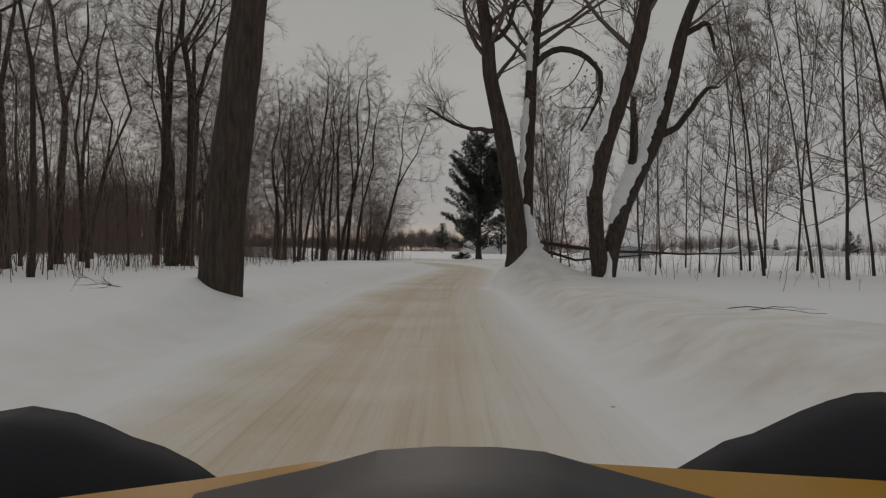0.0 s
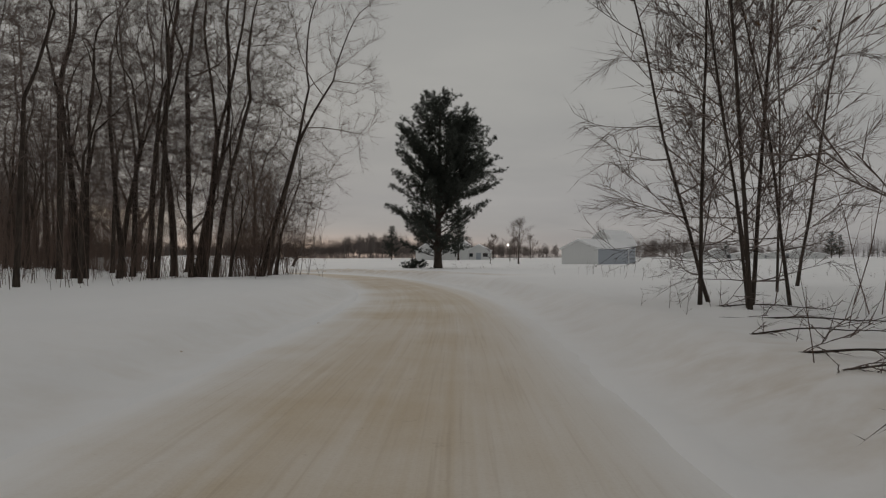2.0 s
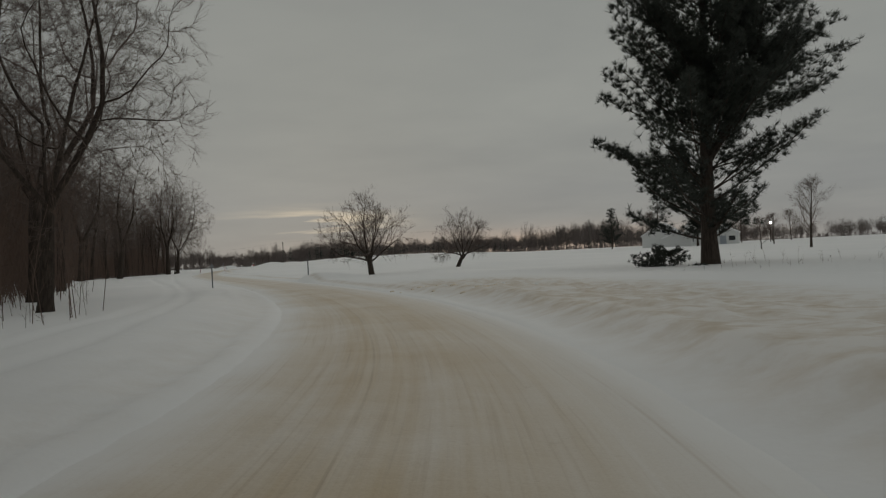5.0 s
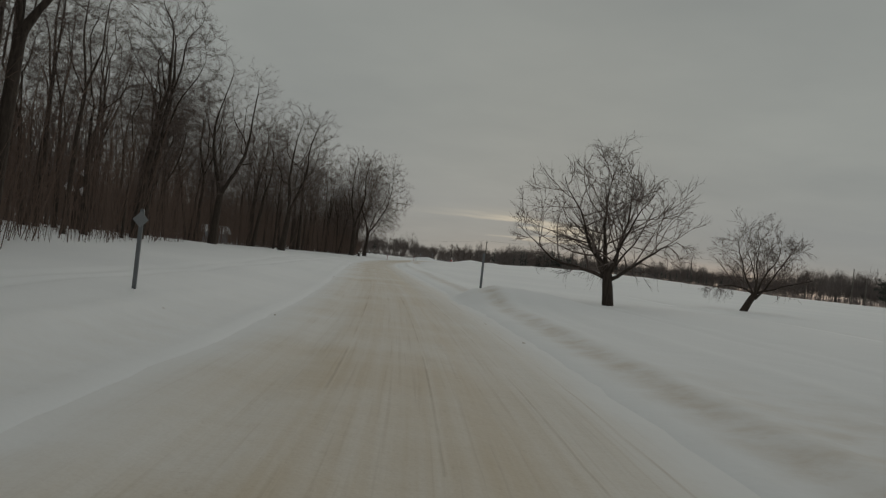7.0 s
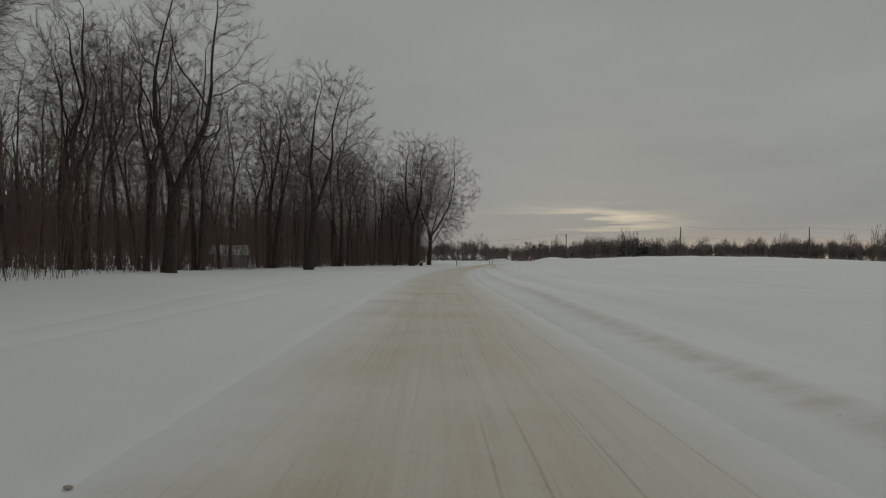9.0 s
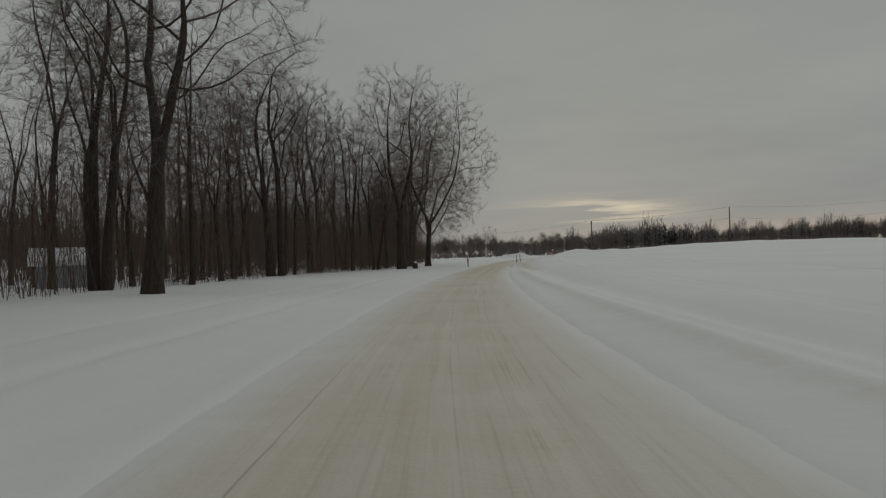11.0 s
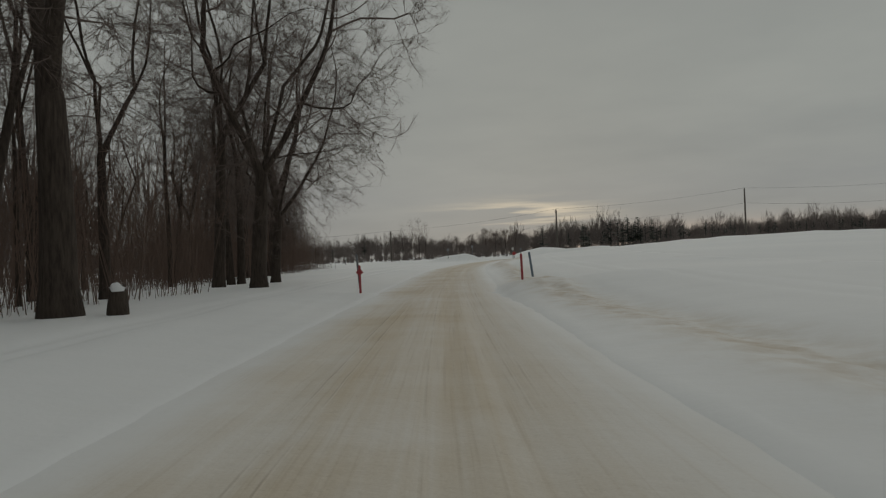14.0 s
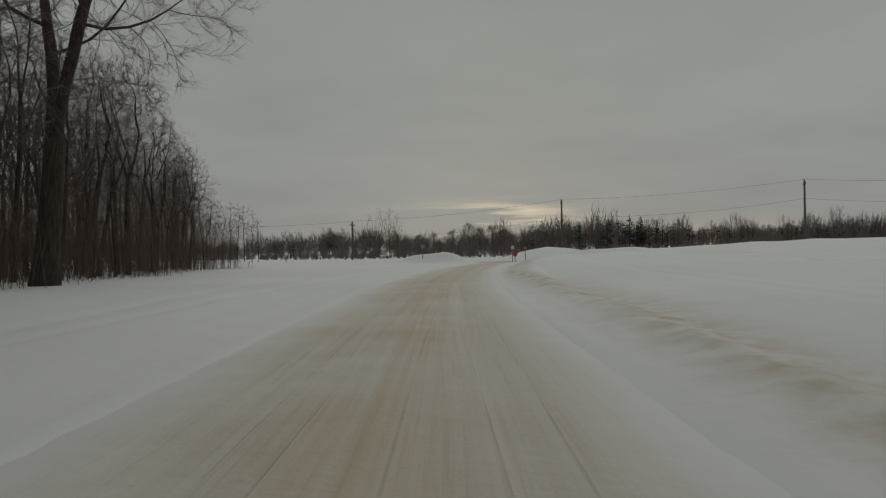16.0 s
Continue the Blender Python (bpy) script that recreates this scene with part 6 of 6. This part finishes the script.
LUMP_SAND = plain("sand_stained_snow", (0.80, 0.695, 0.56), 0.8, vary=0.18, scale=5, depth=0.03)
lumps = [clod(20 + k, (0.13, 0.17, 0.15, 0.12)[k]) for k in range(4)]
for k, me in enumerate(lumps):
    me.materials.append(LUMP_SAND if k < 2 else SNOW)
for k in range(72):                     # a scraped row, sandy along its crest, with whiter ones tumbled beyond it
    u = crng.random()
    x, y = -6.0 + 3.6 * u + crng.gauss(0, 0.3), 92.2 - 5.4 * u + crng.gauss(0, 0.4)
    if k % 4 > 1:
        x += crng.uniform(0.0, 2.2)
    size = crng.uniform(0.25, 0.65) if k % 4 < 2 else crng.uniform(0.25, 0.6)
    ob = new("snow_lump", lumps[k % 4])
    ob.matrix_basis = Matrix.Translation((x, y, max(ground_z(x, y), float(land(x, y)[0][0])) - 0.03 * size)) @ Matrix.Rotation(crng.uniform(0, 6), 4, "Z") @ Matrix.Diagonal((1.15, 0.95, 1.2, 1)) @ Matrix.Scale(size, 4)
    tagged(ob, "rounded lump of sand-stained ploughed snow" if k % 4 < 2 else "rounded lump of white ploughed snow", "snow lump", "lumps on the verge")


# ---- the farm's yard light, burning in the dusk ----
def yard_light(x, y, height):
    t = thing("yard_light", "lit yard lamp on a wooden pole in the farmyard snow", "street lamp", stand(x, y))
    pole, arm, globe = Shape(), Shape(), Shape()
    pole.tube([Vector((0, 0, -0.5)), Vector((0, 0, height * 0.5)), Vector((0, 0, height + 0.5))], [0.12, 0.11, 0.09], 8)
    part("pole", pole, POLE_WOOD, t)
    arm.tube([Vector((0, 0, height)), Vector((-0.4, -0.5, height + 0.15)), Vector((-0.6, -0.9, height + 0.1))], [0.03, 0.03, 0.03], 6)
    part("arm", arm, GALV, t)
    globe.tube([Vector((-0.6, -0.9, height + 0.12)), Vector((-0.6, -0.9, height)), Vector((-0.6, -0.9, height - 0.2)), Vector((-0.6, -0.9, height - 0.28))], [0.05, 0.16, 0.15, 0.06], 10)
    lit = bpy.data.materials.new("lamp_glass")
    lit.use_nodes = True
    shader = lit.node_tree.nodes["Principled BSDF"]
    shader.inputs["Emission Color"].default_value = (1.0, 0.95, 0.85, 1)
    shader.inputs["Emission Strength"].default_value = 14.0
    part("lamp", globe, lit, t, "glowing white lamp")


yard_light(28.4, 219.5, 3.9)


# ---- signs at the junction ----
WHITE_PAINT = plain("white_sign_paint", (0.62, 0.62, 0.60), 0.5, vary=0.08, scale=9)
SIGN_RED = plain("red_sign_paint", (0.42, 0.05, 0.05), 0.5, vary=0.1, scale=9)


def road_sign(x, y, height, outline, mat, label, turn=20.0, plate="sign_plate"):
    t = thing("road_sign", label, "road sign", stand(x, y, turn))
    s = Shape()
    s.prism([(-0.035, -0.5), (-0.035, height), (0.035, height), (0.035, -0.5)], -0.02, 0.02)
    part("sign_post", s, GALV, t)
    s = Shape()
    s.prism([(px, height + pz) for px, pz in outline], -0.035, -0.025)
    part(plate, s, mat, t)
    return t


octagon = [(0.24 * math.cos(radians(22.5 + 45 * k)), 0.24 * math.sin(radians(22.5 + 45 * k))) for k in range(8)]
disc = [(0.2 * math.cos(radians(30 * k)), 0.2 * math.sin(radians(30 * k))) for k in range(12)]
board = [(-0.13, -0.17), (0.13, -0.17), (0.13, 0.17), (-0.13, 0.17)]
road_sign(-102.0, 278.9, 0.72, octagon, SIGN_RED, "red octagonal sign on a post at the junction")
road_sign(-102.9, 280.7, 1.35, board, WHITE_PAINT, "white rectangular sign on a post at the junction")
road_sign(-110.5, 277.1, 1.1, disc, SIGN_BACK, "round grey sign on a post at the junction")
road_sign(-108.5, 280.3, 1.3, board, SIGN_BACK, "grey rectangular sign on a post at the junction")
road_sign(-130.6, 283.1, 1.2, board, WHITE_PAINT, "white striped marker board beside the main road")
road_sign(-100.5, 277.4, 1.3, [(-0.17, -0.17), (0, -0.34), (0.17, -0.17), (0, 0)], SIGN_BACK, "grey diamond sign seen from behind")


# ---- the yellow and black snowmobile at the start of the lane ----
HOOD_YELLOW = plain("yellow_cowl_plastic", (0.46, 0.23, 0.016), 0.32, vary=0.10, scale=5, depth=0.001)
HOOD_BLACK = plain("black_cowl_plastic", (0.014, 0.014, 0.018), 0.7, vary=0.2, scale=20, depth=0.001)
HOOD_GREY = plain("glossy_black_cowl_plastic", (0.010, 0.010, 0.013), 0.45, vary=0.15, scale=10, depth=0.001)
HOOD_BLACK.node_tree.nodes["Principled BSDF"].inputs["Specular IOR Level"].default_value = 0.25
HOOD_GREY.node_tree.nodes["Principled BSDF"].inputs["Specular IOR Level"].default_value = 0.3
RUBBER = plain("black_track_rubber", (0.02, 0.02, 0.02), 0.8)


def loft(sections):
    """A closed body through outlines of equal point counts."""
    s = Shape()
    n = len(sections[0])
    for outline in sections:
        s.v += [Vector(p) for p in outline]
    for i in range(len(sections) - 1):
        for k in range(n):
            a, b = i * n + k, i * n + (k + 1) % n
            s.f.append((a, b, b + n, a + n))
    s.f.append(tuple(reversed(range(n))))
    s.f.append(tuple((len(sections) - 1) * n + k for k in range(n)))
    return s


def rounded(s, levels=2):
    me = s.mesh("body", HOOD_BLACK)
    bm = bmesh.new()
    bm.from_mesh(me)
    bmesh.ops.recalc_face_normals(bm, faces=bm.faces)
    out = Shape()
    out.v = [v.co.copy() for v in bm.verts]
    out.f = [tuple(v.index for v in f.verts) for f in bm.faces]
    bm.free()
    bpy.data.meshes.remove(me)
    return out


sled = thing("snowmobile", "yellow and black snowmobile standing on the sanded lane", "snowmobile", Matrix.Translation((0, 0, 0)))


def body(name, tops, y_far, y_mid, y_near, floor, mat, label, drop_mid=0.012, drop_near=0.06):
    """A moulded cowl panel: its far crest line as (x, z), falling away towards the rider and forwards."""
    def ring(y, drop, squeeze=1.0):
        top = [(x * squeeze, y, z - drop) for x, z in tops]
        return top + [(x * squeeze, y, floor) for x, z in reversed(tops)]
    return part(name, rounded(loft([ring(y_near, drop_near), ring(y_mid, drop_mid), ring(y_far, 0.0), ring(y_far + 0.05, 0.035), ring(y_far + 0.22, 0.16, 0.96)])), mat, sled, label, smooth=True)


left_crest = [(-0.66, 0.87), (-0.58, 0.885), (-0.51, 0.897), (-0.456, 0.888), (-0.419, 0.875), (-0.384, 0.859), (-0.344, 0.847), (-0.304, 0.827), (-0.275, 0.807)]
right_crest = [(0.299, 0.822), (0.363, 0.860), (0.399, 0.870), (0.457, 0.898), (0.493, 0.912), (0.528, 0.922), (0.562, 0.924), (0.62, 0.912), (0.70, 0.89)]
body("side_panel", left_crest, 1.0, 0.94, 0.87, 0.52, HOOD_BLACK, "black moulded side panel")
body("side_panel", right_crest, 1.0, 0.94, 0.87, 0.52, HOOD_BLACK, "black moulded side panel")
body("hood", [(-0.60, 0.795), (-0.46, 0.823), (-0.23, 0.855), (-0.13, 0.872), (0.0, 0.876), (0.14, 0.874), (0.30, 0.866), (0.46, 0.858), (0.64, 0.846)], 0.84, 0.72, 0.40, 0.50, HOOD_YELLOW, "yellow moulded hood", 0.03, 0.16)
body("centre_cowl", [(-0.23, 0.862), (-0.115, 0.888), (-0.055, 0.905), (0.0, 0.909), (0.06, 0.909), (0.105, 0.905), (0.16, 0.890), (0.27, 0.862)], 0.76, 0.60, 0.30, 0.55, HOOD_GREY, "glossy dark centre cowl", 0.008, 0.10)
s = Shape()
s.prism([(-0.19, 0.62), (-0.16, 0.78), (0.16, 0.78), (0.19, 0.62)], -1.25, -0.35)
part("seat", s, RUBBER, sled, "black padded seat")
s = Shape()
s.prism([(-0.22, 0.10), (-0.24, 0.60), (0.24, 0.60), (0.22, 0.10)], -1.7, 0.30)
part("tunnel", s, HOOD_BLACK, sled)
s = Shape()
s.prism([(-0.2, 0.02), (-0.2, 0.22), (0.2, 0.22), (0.2, 0.02)], -1.75, 0.25)
part("track_belt", s, RUBBER, sled)
s = Shape()
s.tube([Vector((-0.38, -0.42, 0.93)), Vector((-0.12, -0.30, 0.95)), Vector((0.12, -0.30, 0.95)), Vector((0.38, -0.42, 0.93))], [0.016] * 4, 8)
part("handlebar", s, HOOD_BLACK, sled)
s = Shape()
s.tube([Vector((0, -0.28, 0.60)), Vector((0, -0.30, 0.95))], [0.03, 0.03], 8)
part("steering_post", s, HOOD_BLACK, sled)
for side in (-1, 1):
    s = Shape()
    s.tube([Vector((side * 0.5, -0.1, 0.05)), Vector((side * 0.5, 0.9, 0.05)), Vector((side * 0.5, 1.2, 0.12)), Vector((side * 0.5, 1.35, 0.27))], [0.045, 0.06, 0.05, 0.03], 8)
    ski = part("ski", s, HOOD_BLACK, sled)
    s = Shape()
    s.tube([Vector((side * 0.5, 0.45, 0.08)), Vector((side * 0.42, 0.50, 0.40)), Vector((side * 0.2, 0.5, 0.5))], [0.03] * 3, 8)
    part("ski_leg", s, GALV, sled)
